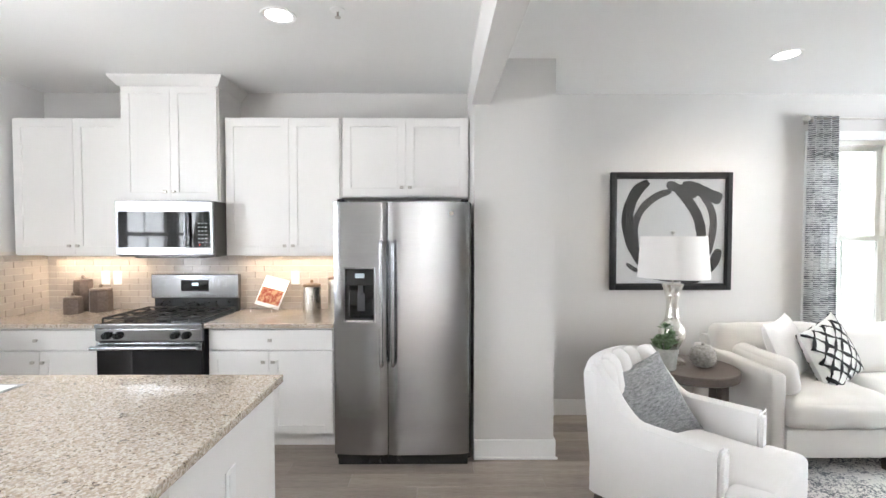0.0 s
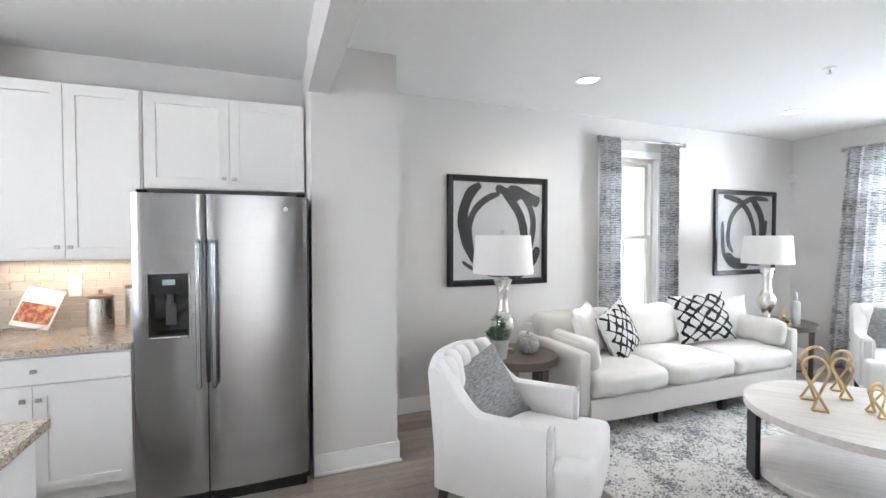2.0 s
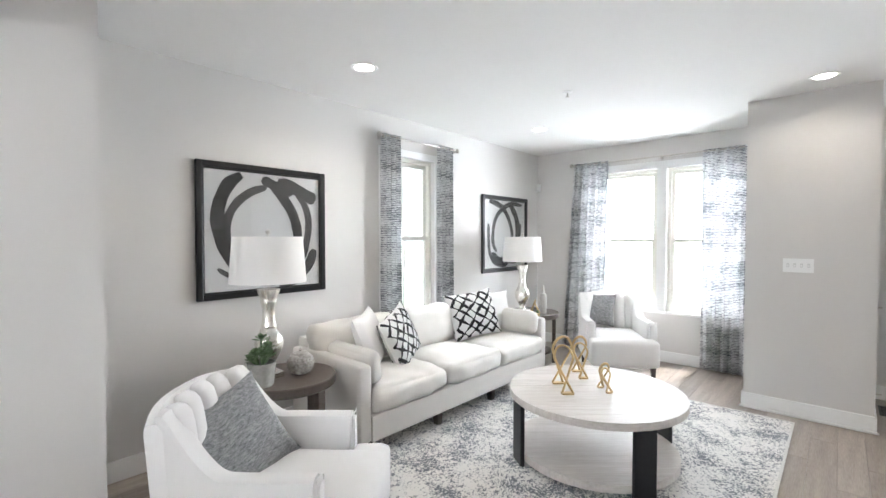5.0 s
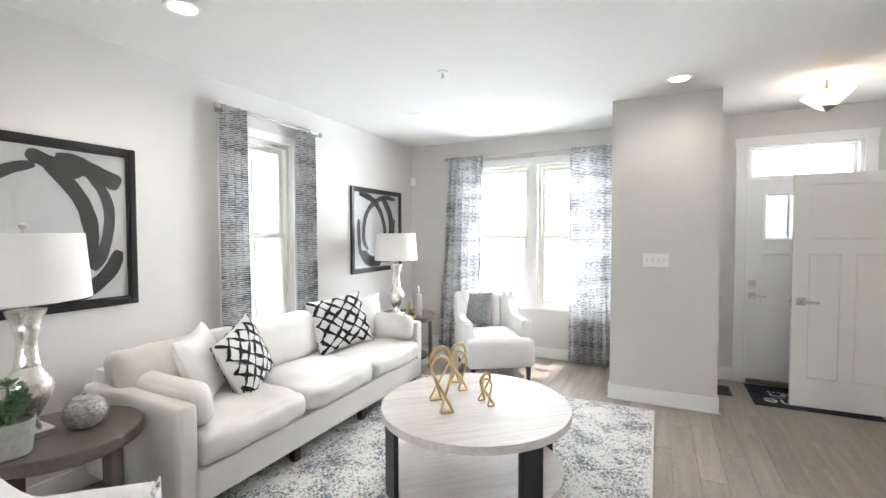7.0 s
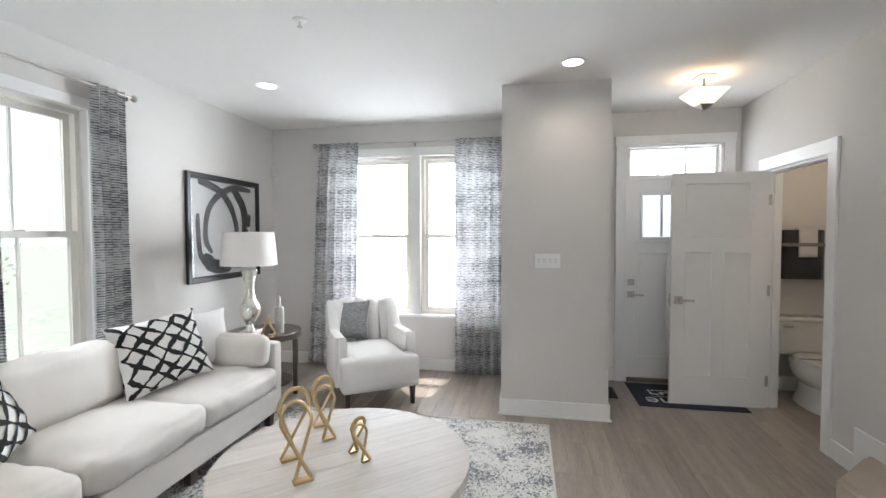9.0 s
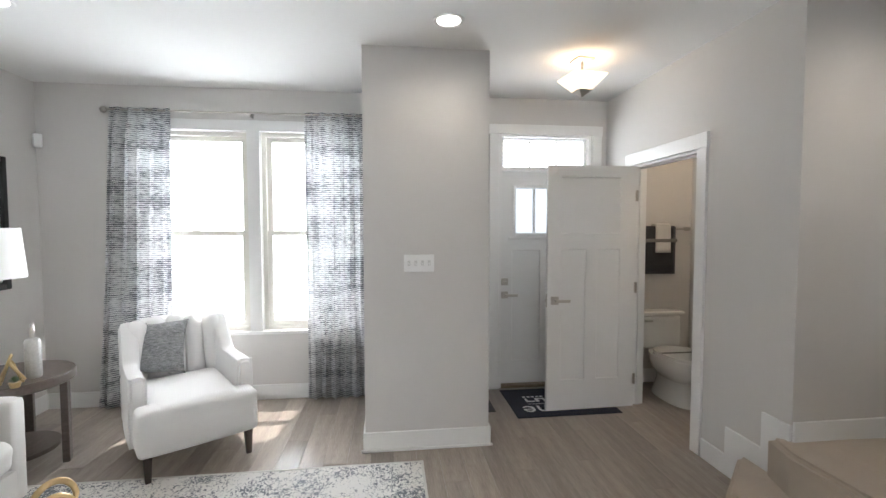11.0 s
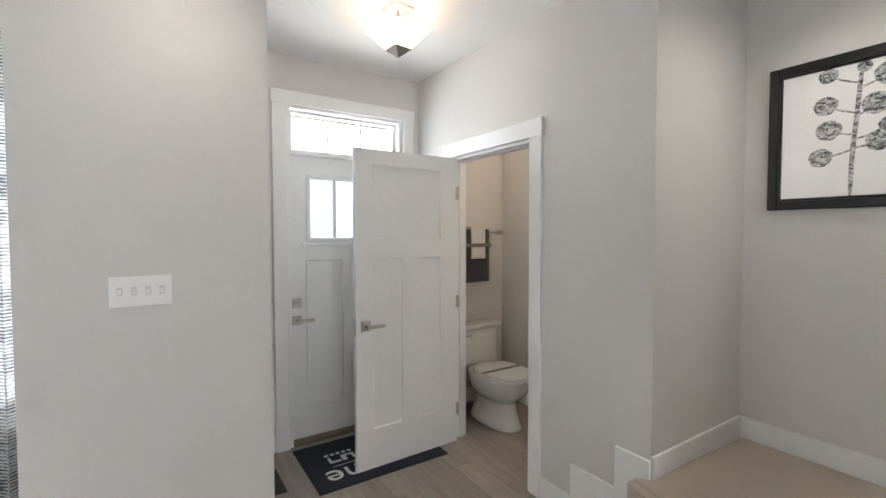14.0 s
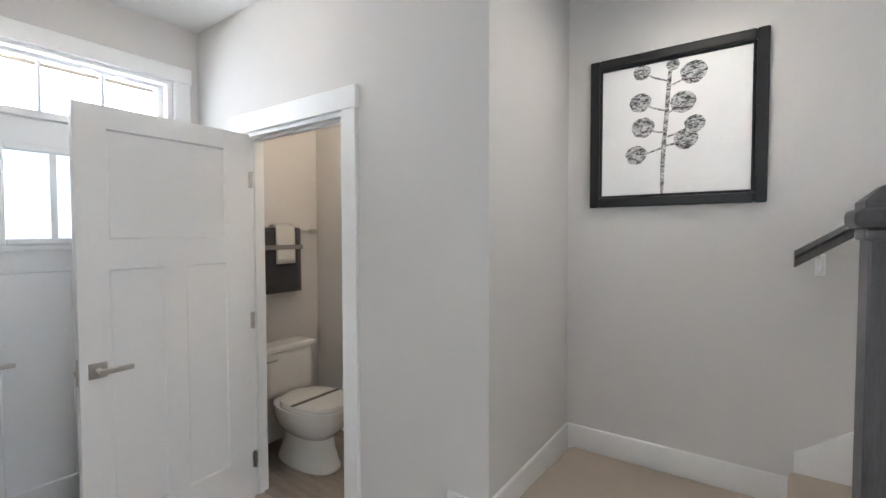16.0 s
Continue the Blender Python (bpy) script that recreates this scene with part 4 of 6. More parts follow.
ch1 = armchair(pose(1.925, 2.44, 0.0, 0, 0, 41.3), "white upholstered channel-back armchair with a grey pillow")
ch2 = copy_thing(ch1, pose(5.975, 2.45, 0.0, 0, 0, -56))
ch2["label"] = "white upholstered channel-back armchair beside the street windows"
throw("throw_pillow", pose(1.865, 2.51, 0.40, -30, -14, 18), 0.52, 0.47, 0.14, GREYTWEED, "grey tweed throw pillow on the armchair", 6.0)
throw("throw_pillow", pose(6.07, 2.72, 0.475, -20, 0, -80), 0.42, 0.40, 0.14, GREYTWEED, "grey tweed throw pillow on the armchair", 7.0)

# coffee table
TC = (3.925, 1.825)
ct = thing("coffee_table", pose(*TC, 0.009, 0, 0, 0), "round whitewashed oak coffee table with dark metal legs", "coffee table")
R = 0.585


def round_boards(name, radius, z0, z1, n, parent, label):
    """A disc of boards that lie side by side."""
    top = part(name, lathe(bmesh.new(), [(radius - 0.008, z0), (radius - 0.008, z1 - 0.004)], 64), PALEWOOD, parent, label, at=pose(0, 0, 0, 0, 0, -48))
    for k in range(n):
        v0, v1 = -radius + 2 * radius * k / n + 0.0002, -radius + 2 * radius * (k + 1) / n - 0.0002
        vs = [v0 + (v1 - v0) * i / 10 for i in range(11)]
        half = [math.sqrt(max(0, radius * radius - v * v)) for v in vs]
        pts = [(h, v) for h, v in zip(half, vs)] + [(-h, v) for h, v in reversed(list(zip(half, vs)))]
        pts = [p for i, p in enumerate(pts) if i == 0 or (Vector(p) - Vector(pts[i - 1])).length > 1e-4]
        if (Vector(pts[0]) - Vector(pts[-1])).length < 1e-4:
            pts.pop()
        bm = slab(bmesh.new(), pts, z0 + 0.002, z1)
        bmesh.ops.bevel(bm, geom=[e for e in bm.edges if all(v.co.z > z1 - 1e-4 for v in e.verts)], offset=0.0006, segments=1, affect="EDGES")
        part("board", bm, PALEWOOD, top)
    return top


round_boards("tabletop", R, 0.415, 0.464, 9, ct, "whitewashed oak boards")
round_boards("lower_shelf", R - 0.045, 0.03, 0.08, 9, ct, "whitewashed oak boards")
for a in (53, 143, 233, 323):
    part("leg", bm_box(R - 0.042, R - 0.014, -0.072, 0.072, 0.0, 0.415, bevel=0.003, seg=1), LEGMETAL, ct, "dark bronze flat metal leg", at=pose(0, 0, 0, 0, 0, a))
TOP = 0.473


def knot(m, h, group="gold knots"):
    """Two leaning ribbon loops, each on a flat foot, threaded through one another."""
    t = thing("gold_knot_sculpture", m, "brushed gold looped knot sculpture on the coffee table", "sculpture", group)
    w, foot = h * 0.18, 0.31 * h
    for s in (-1, 1):
        tall = h * (1.0 if s > 0 else 0.82)
        pts = []
        for i in range(41):
            # up one leg, round the top and down the other leg, crossing below the loop
            a = -1 + i / 20
            f = 1 - abs(a) ** 1.9
            side = -0.55 + 1.55 * min(1, f / 0.72)
            x = math.copysign(w, a) * side * math.sqrt(max(0, 1 - max(0, (f - 0.72) / 0.28) ** 2))
            pts.append((x, s * foot * (1 - 1.1 * f) + math.copysign(0.005, a) * (1 - f), 0.008 + (tall - 0.008) * f))
        part("loop", tube(bmesh.new(), pts, 0.008, 8, flat=(0.0065, 0.0095)), GOLD, t, smooth=True)
        y0, y1 = sorted((s * foot * 1.12, s * foot * 0.76))
        part("foot", bm_box(-w * 0.62, w * 0.62, y0, y1, 0, 0.013, bevel=0.003), GOLD, t)
    return t


knot(pose(3.775, 1.99, TOP, 0, 0, -46), 0.37)
knot(pose(4.145, 2.035, TOP, 0, 0, -48), 0.30)
knot(pose(3.935, 1.755, TOP, 0, 0, -38), 0.19)


# end tables
def end_table(m, r, h, group="end tables"):
    t = thing("end_table", m, "round grey-brown wooden end table beside the sofa", "end table", group)
    part("tabletop", lathe(bmesh.new(), [(r - 0.01, h - 0.062), (r, h - 0.054), (r, h - 0.006), (r - 0.006, h)], 56), GREYWOOD, t, smooth=True)
    for a in (20, 110, 200, 290):
        part("leg", bm_box(r - 0.075, r - 0.035, -0.035, 0.035, 0, h - 0.06, bevel=0.003, seg=1), GREYWOOD, t, at=pose(0, 0, 0, 0, 0, a))
    part("stretcher_shelf", lathe(bmesh.new(), [(r - 0.09, 0.12), (r - 0.09, 0.145)], 48), GREYWOOD, t, smooth=True)
    return t


ET = 0.612
end_table(pose(2.42, 3.30, 0.0), 0.315, ET)
end_table(pose(5.76, 3.41, 0.0), 0.33, ET)


def table_lamp(m):
    t = thing("table_lamp", m, "mercury glass table lamp with white drum shade", "table lamp", "table lamps")
    part("base", bm_box(-0.07, 0.07, -0.07, 0.07, 0, 0.036, bevel=0.005), MERCURY, t)
    prof = [(0.048, 0.03), (0.035, 0.06), (0.03, 0.085), (0.05, 0.12), (0.083, 0.18), (0.092, 0.225), (0.082, 0.27), (0.058, 0.31), (0.047, 0.325), (0.05, 0.335), (0.047, 0.345), (0.04, 0.40), (0.04, 0.455), (0.05, 0.49), (0.053, 0.5), (0.05, 0.508), (0.06, 0.54), (0.072, 0.57), (0.074, 0.58), (0.03, 0.585)]
    part("body", lathe(bmesh.new(), prof, 40), MERCURY, t, smooth=True)
    part("stem", tube(bmesh.new(), [(0, 0, 0.58), (0, 0, 0.945)], 0.006, 8), NICKEL, t, smooth=True)
    bm = bmesh.new()
    a, b = [], []
    for i in range(48):
        q = 2 * math.pi * i / 48
        a.append([bm.verts.new((r * math.cos(q), r * math.sin(q), z)) for r, z in ((0.240, 0.628), (0.217, 0.926), (0.213, 0.926), (0.236, 0.628))])
    for i in range(48):
        p, q = a[i], a[(i + 1) % 48]
        for k in range(4):
            bm.faces.new((p[k], p[(k + 1) % 4], q[(k + 1) % 4], q[k]))
    part("shade", bm, SHADE, t, "white linen drum shade", smooth=True)
    part("finial", lathe(bmesh.new(), [(0.012, 0.945), (0.018, 0.955), (0.018, 0.962), (0.006, 0.97)], 16), NICKEL, t, smooth=True)
    bm = bmesh.new()
    for q in (0, 120, 240):
        c, s = math.cos(radians(q)), math.sin(radians(q))
        tube(bm, [(0, 0, 0.92), (0.215 * c, 0.215 * s, 0.92)], 0.003, 6)
    part("spider", bm, NICKEL, t)
    return t


tl = table_lamp(pose(2.325, 3.36, ET))
copy_thing(tl, pose(5.60, 3.45, ET))

# small things on the end tables
pl = thing("potted_succulent", pose(2.205, 3.22, ET) @ Matrix.Scale(1.42, 4), "green succulent in a grey concrete pot", "plant")
part("pot", lathe(bmesh.new(), [(0.045, 0), (0.05, 0.004), (0.06, 0.105), (0.055, 0.105), (0.05, 0.095)], 28), POT, pl, smooth=True)
rng = random.Random(5)
for k in range(11):
    bm = bmesh.new()
    ang, rad = k * 2.4, 0.0 if k == 0 else rng.uniform(0.022, 0.05)
    bx, by = rad * math.cos(ang), rad * math.sin(ang)
    top = 0.205 if k == 0 else 0.2 - rad * 1.7 + rng.uniform(-0.02, 0.012)
    tube(bm, [(bx * 0.4, by * 0.4, 0.09), (bx * 0.8, by * 0.8, (0.09 + top) / 2), (bx, by, top)], 0.004, 6)
    for q in range(20):
        f = q / 20
        a = q * 2.4 + k
        ln = 0.043 * (1 - 0.5 * f) * rng.uniform(0.85, 1.15)
        up = 0.1 + 1.15 * f
        d = Vector((math.cos(a) * math.cos(up), math.sin(a) * math.cos(up), math.sin(up)))
        sd = Vector((-math.sin(a), math.cos(a), 0)) * 0.0105 * (1 - 0.4 * f)
        p = Vector((bx, by, top - 0.008 + 0.012 * f))
        nrm = d.cross(sd).normalized() * 0.003
        m1 = p + d * ln * 0.68
        vs = [bm.verts.new(x) for x in (p, m1 + sd, p + d * ln, m1 - sd, m1 + nrm, m1 - nrm)]
        for tri in ((0, 1, 4), (1, 2, 4), (2, 3, 4), (3, 0, 4), (0, 5, 1), (1, 5, 2), (2, 5, 3), (3, 5, 0)):
            bm.faces.new([vs[i] for i in tri])
    part("leaf_rosette", bm, LEAF, pl)
jar = thing("lidded_jar", pose(2.50, 3.27, ET), "round carved silver grey ceramic lidded jar", "jar")
bm = lathe(bmesh.new(), [(0.04, 0), (0.062, 0.012), (0.083, 0.05), (0.086, 0.075), (0.075, 0.115), (0.05, 0.135)], 36)
part("body", bm, CARVED, jar, smooth=True)
bm = bmesh.new()
for i in range(7):
    for j in range(22):
        v = 0.018 + 0.017 * i
        r = 0.088 * math.sqrt(max(0.05, 1 - ((v - 0.068) / 0.088) ** 2))
        a = 2 * math.pi * (j + 0.5 * (i % 2)) / 22
        c = Vector((r * math.cos(a), r * math.sin(a), v))
        out, tan = Vector((math.cos(a), math.sin(a), (v - 0.068) * 6)).normalized(), Vector((-math.sin(a), math.cos(a), 0))
        up = out.cross(tan)
        sl = 1 if (i + j) % 2 else -1
        q = [bm.verts.new(c + x) for x in (tan * 0.010 + up * 0.006 * sl, up * 0.004, -tan * 0.010 - up * 0.006 * sl, -up * 0.004, out * 0.005)]
        for tri in ((0, 1, 4), (1, 2, 4), (2, 3, 4), (3, 0, 4)):
            bm.faces.new([q[k] for k in tri])
part("carving", bm, CARVED, jar)
bm = lathe(bmesh.new(), [(0.055, 0.133), (0.05, 0.142), (0.015, 0.15), (0.008, 0.152), (0.013, 0.162), (0.004, 0.17)], 28)
part("lid", bm, CARVED, jar, smooth=True)
bt = thing("ceramic_bottle", pose(5.70, 3.22, ET), "tall silver chevron ceramic bottle on the end table", "bottle")
part("body", lathe(bmesh.new(), [(0.036, 0), (0.04, 0.006), (0.04, 0.225), (0.034, 0.24), (0.014, 0.248), (0.014, 0.275)], 32), BOTTLE, bt, smooth=True)
bm = bmesh.new()
for i in range(13):
    zz = [(0.041 * math.cos(2 * math.pi * j / 24), 0.041 * math.sin(2 * math.pi * j / 24), 0.02 + 0.016 * i + (0.008 if j % 2 else 0)) for j in range(24)]
    tube(bm, zz, 0.0022, 4, closed=True)
part("chevron_ribs", bm, BOTTLE, bt)
part("stopper", lathe(bmesh.new(), [(0.01, 0.27), (0.016, 0.28), (0.014, 0.30), (0.009, 0.335), (0.004, 0.338)], 20), NICKEL, bt, smooth=True)
kn = knot(pose(5.60, 3.27, ET, 0, 0, 30), 0.17)
kn["label"] = "small brushed gold knot sculpture on the end table"
sp = thing("small_plant", pose(5.52, 3.19, ET), "tiny green succulent on the end table", "plant")
part("pot", lathe(bmesh.new(), [(0.022, 0), (0.03, 0.03), (0.026, 0.03)], 20), GOLD, sp, smooth=True)
bm = bmesh.new()
for q in range(26):
    a, up = q * 2.4, 0.3 + q * 0.045
    d = Vector((math.cos(a) * math.cos(up), math.sin(a) * math.cos(up), math.sin(up))) * 0.04
    s = Vector((-math.sin(a), math.cos(a), 0)) * 0.008
    p = Vector((0, 0, 0.028))
    bm.faces.new([bm.verts.new(x) for x in (p, p + d * 0.6 + s, p + d, p + d * 0.6 - s)])
part("leaf_rosette", bm, LEAF, sp)


# ---- pictures ----
def picture(name, m, w, h, strokes, label, fw=0.045, glazed=True):
    """A framed picture in the xz plane, its face towards -y, hung by its lower left corner."""
    t = thing(name, m, label, "picture", "framed pictures")
    bm = bmesh.new()
    for a, b, c, d in ((0, fw, 0, h), (w - fw, w, 0, h), (fw, w - fw, 0, fw), (fw, w - fw, h - fw, h)):
        box(bm, a, b, -0.032, 0.0, c, d, 0.007, 2)
    g = 0.012
    for a, b, c, d in ((fw, fw + g, fw, h - fw), (w - fw - g, w - fw, fw, h - fw), (fw + g, w - fw - g, fw, fw + g), (fw + g, w - fw - g, h - fw - g, h - fw)):
        box(bm, a, b, -0.022, 0.0, c, d, 0.003, 1)
    part("frame", bm, FRAMEBLACK, t, "black lacquered profiled frame")
    sheet = part("sheet", bm_box(fw + g, w - fw - g, -0.012, -0.003, fw + g, h - fw - g), PAPER, t, "white paper")
    iw, ih = w - 2 * (fw + g), h - 2 * (fw + g)
    for k, (pts, wd, ink) in enumerate(strokes):
        bm = brush(bmesh.new(), [(fw + g + a * iw, fw + g + b * ih) for a, b in pts], wd, -0.0128 - 0.0003 * k, seed=k * 1.7)
        part("brush_stroke", bm, ink, sheet)
    if not glazed:
        return t
    gl = part("glazing", bm_box(fw + g, w - fw - g, -0.0185, -0.0175, fw + g, h - fw - g), GLASS, t)
    gl.visible_shadow = False
    return t


def arc(cx, cy, rx, ry, a0, a1, n=14):
    return [(cx + rx * math.cos(radians(a0 + (a1 - a0) * i / n)), cy + ry * math.sin(radians(a0 + (a1 - a0) * i / n))) for i in range(n + 1)]


ART1 = [([(0.50, 0.886), (0.378, 0.842), (0.258, 0.746), (0.185, 0.623), (0.165, 0.48), (0.19, 0.36)], 0.062, INKDRY), ([(0.29, 0.975), (0.185, 0.886), (0.115, 0.728), (0.098, 0.57), (0.135, 0.395), (0.22, 0.24), (0.33, 0.13)], 0.098, INK),
        ([(0.77, 0.86), (0.85, 0.76), (0.893, 0.62), (0.885, 0.46), (0.845, 0.30), (0.79, 0.2)], 0.062, INKDRY), ([(0.54, 0.91), (0.65, 0.80), (0.735, 0.67), (0.775, 0.54), (0.785, 0.42), (0.765, 0.29), (0.70, 0.17)], 0.085, INK),
        ([(0.46, 0.955), (0.54, 0.92), (0.62, 0.885), (0.74, 0.85)], 0.08, INK), ([(0.60, 0.95), (0.755, 0.895), (0.89, 0.835), (0.965, 0.80)], 0.10, INK),
        ([(0.095, 0.19), (0.17, 0.135), (0.30, 0.075), (0.48, 0.035), (0.62, 0.035)], 0.036, INKDRY), ([(0.95, 0.33), (0.905, 0.21), (0.83, 0.12), (0.73, 0.05), (0.60, 0.03)], 0.085, INK)]
ART2 = [([(0.92, 0.95), (0.70, 0.965), (0.53, 0.93), (0.35, 0.83), (0.235, 0.69), (0.19, 0.5), (0.2, 0.35), (0.28, 0.24)], 0.065, INKDRY), ([(0.10, 0.975), (0.27, 0.95), (0.43, 0.89), (0.57, 0.74), (0.65, 0.56), (0.66, 0.46), (0.63, 0.3)], 0.075, INK),
        ([(0.60, 0.95), (0.745, 0.80), (0.805, 0.64), (0.805, 0.48), (0.76, 0.3), (0.68, 0.15)], 0.105, INK), ([(0.89, 0.67), (0.875, 0.55), (0.85, 0.42)], 0.05, INK), ([(0.087, 0.65), (0.09, 0.45), (0.11, 0.25), (0.18, 0.12)], 0.06, INKDRY),
        ([(0.16, 0.22), (0.27, 0.11), (0.43, 0.08), (0.56, 0.11)], 0.13, INK), ([(0.53, 0.09), (0.75, 0.07), (0.90, 0.16)], 0.04, INKDRY)]
picture("framed_picture", pose(2.07, N_Y - 0.003, 1.08), 1.035, 1.0, ART1, "large abstract black brush-ring painting in a black frame")
picture("framed_picture", pose(5.38, N_Y - 0.003, 1.075), 1.06, 1.0, ART2, "large abstract painting of crossed black brush loops, framed")
# leaf print on the landing wall, facing +y
p3 = picture("framed_picture", pose(4.612, ALC_Y + 0.003, 1.63, 0, 0, 180), 0.705, 0.70, [([(0.443, 0.0), (0.45, 0.31), (0.469, 0.6), (0.49, 0.96)], 0.018, INKGREY)], "grey leaf stem print in a black frame", fw=0.043, glazed=False)
sheet3 = [o for o in p3.children if o.name.startswith("sheet")][0]
for cx, cy, r, stem in ((0.258, 0.31, 0.075, (0.45, 0.35)), (0.305, 0.516, 0.08, (0.458, 0.46)), (0.283, 0.71, 0.075, (0.469, 0.62)), (0.294, 0.94, 0.06, (0.48, 0.84)), (0.508, 0.955, 0.045, (0.487, 0.88)), (0.644, 0.875, 0.088, (0.48, 0.8)), (0.578, 0.67, 0.085, (0.469, 0.6)), (0.656, 0.5, 0.068, (0.458, 0.42)), (0.599, 0.395, 0.08, (0.45, 0.36))):
    s, o = 0.595, 0.055
    bm = brush(bmesh.new(), [(o + stem[0] * s, o + stem[1] * s), (o + (stem[0] + cx) / 2 * s, o + ((stem[1] + cy) / 2 - 0.01) * s), (o + cx * s, o + cy * s)], 0.008, -0.0127)
    c = bm.verts.new((o + cx * s, -0.0131, o + cy * s))
    ring = []
    for i in range(26):
        a = 2 * math.pi * i / 26
        rr = r * s * (1 + 0.10 * noise.noise(Vector((math.cos(a) * 2, math.sin(a) * 2, cx * 9))))
        ring.append(bm.verts.new((o + cx * s + rr * math.cos(a), -0.0131, o + cy * s + rr * 0.95 * math.sin(a))))
    for i in range(26):
        bm.faces.new((c, ring[i], ring[(i + 1) % 26]))
    part("leaf_print", bm, INKGREY, sheet3)


# ---- kitchen ----
def knob(parent, x, y, z):
    bm = tube(bmesh.new(), [(x, y, z), (x, y - 0.018, z)], 0.005, 8)
    box(bm, x - 0.014, x + 0.014, y - 0.028, y - 0.017, z - 0.011, z + 0.011, 0.003, 1)
    return part("knob", bm, NICKEL, parent, "satin nickel square knob")


def shaker(parent, name, x0, x1, z0, z1, y, rail=0.06):
    bm = panel_face(bmesh.new(), x0, x1, z0, z1, y, [(x0 + rail, x1 - rail, z0 + rail, z1 - rail)], 0.02, 0.007, 0.002)
    return part(name, bm, CABINET, parent)


def upper(x0, x1, z0, z1, yf, split=None, side=0.012, knobs=0.075, label="white shaker wall cabinet with two doors"):
    t = thing("wall_cabinet", pose(0, 0, 0), label, "cabinet", "wall cabinets")
    part("body", bm_box(x0, x1, yf + 0.022, N_Y, z0, z1, bevel=0.001, seg=1), CABINET, t)
    sp = split or (x0 + x1) / 2
    for a, b, kx in ((x0 + side, sp - 0.0015, sp - 0.032), (sp + 0.0015, x1 - side, sp + 0.032)):
        d = shaker(t, "door", a, b, z0 + 0.01, z1 - 0.012, yf)
        knob(d, kx, yf, z0 + knobs)
    return t


upper(-2.66, -1.80, 1.39, 2.45, 3.59, -2.19)
tall = upper(-1.787, -1.047, 1.80, 2.685, 3.53, -1.41, label="tall white shaker cabinet with crown over the microwave")
bm = bmesh.new()
prof = [(0.0, 2.665), (0.012, 2.675), (0.05, 2.725), (0.055, 2.74)]
outs = []
for o, z in prof:
    outs.append([bm.verts.new(p) for p in ((-1.787 - o, N_Y, z), (-1.787 - o, 3.53 - o, z), (-1.047 + o, 3.53 - o, z), (-1.047 + o, N_Y, z))])
for a, b in zip(outs, outs[1:]):
    for i in range(3):
        bm.faces.new((a[i], a[i + 1], b[i + 1], b[i]))
part("crown", bm, CABINET, tall, "white crown moulding")
upper(-1.035, -0.137, 1.39, 2.455, 3.59, -0.537)
upper(-0.133, 0.852, 1.84, 2.455, 3.59, 0.365, knobs=0.075, label="white shaker cabinet over the refrigerator")


def base_unit(x0, x1, split, label):
    t = thing("base_cabinet", pose(0, 0, 0), label, "cabinet", "base cabinets")
    part("body", bm_box(x0, x1, 3.332, N_Y, 0.10, 0.885), CABINET, t)
    part("toe_kick", bm_box(x0, x1, 3.385, 3.40, 0.0, 0.10), CABINET, t)
    d = part("drawer", bm_box(x0 + 0.008, x1 - 0.008, 3.31, 3.332, 0.728, 0.868, bevel=0.002, seg=1), CABINET, t)
    knob(d, (x0 + x1) / 2, 3.31, 0.798)
    for a, b, kx in ((x0 + 0.008, split - 0.002, split - 0.035), (split + 0.002, x1 - 0.008, split + 0.035)):
        q = shaker(t, "door", a, b, 0.115, 0.715, 3.31)
        knob(q, kx, 3.31, 0.64)
    return t


base_unit(-1.035, -0.135, -0.60, "white shaker base cabinet with drawer and two doors")
base_unit(-2.69, -1.80, -2.235, "white shaker base cabinet with drawer and two doors")
for x0, x1 in ((-2.69, -1.795), (-1.04, -0.13)):
    t = thing("countertop", pose(0, 0, 0), "speckled beige granite countertop", "countertop", "countertops")
    part("slab", bm_box(x0, x1, 3.27, N_Y - 0.001, 0.888, 0.922, bevel=0.003), GRANITE, t)

# refrigerator
fr = thing("refrigerator", pose(0, 0, 0), "stainless steel side-by-side refrigerator with ice dispenser", "refrigerator")
FX0, FX1, FS = -0.077, 0.824, 0.283
part("cabinet_body", bm_box(FX0 + 0.006, FX1 + 0.012, 3.125, N_Y - 0.02, 0.03, 1.765, bevel=0.004, seg=1), BLACK, fr, "black cabinet sides")


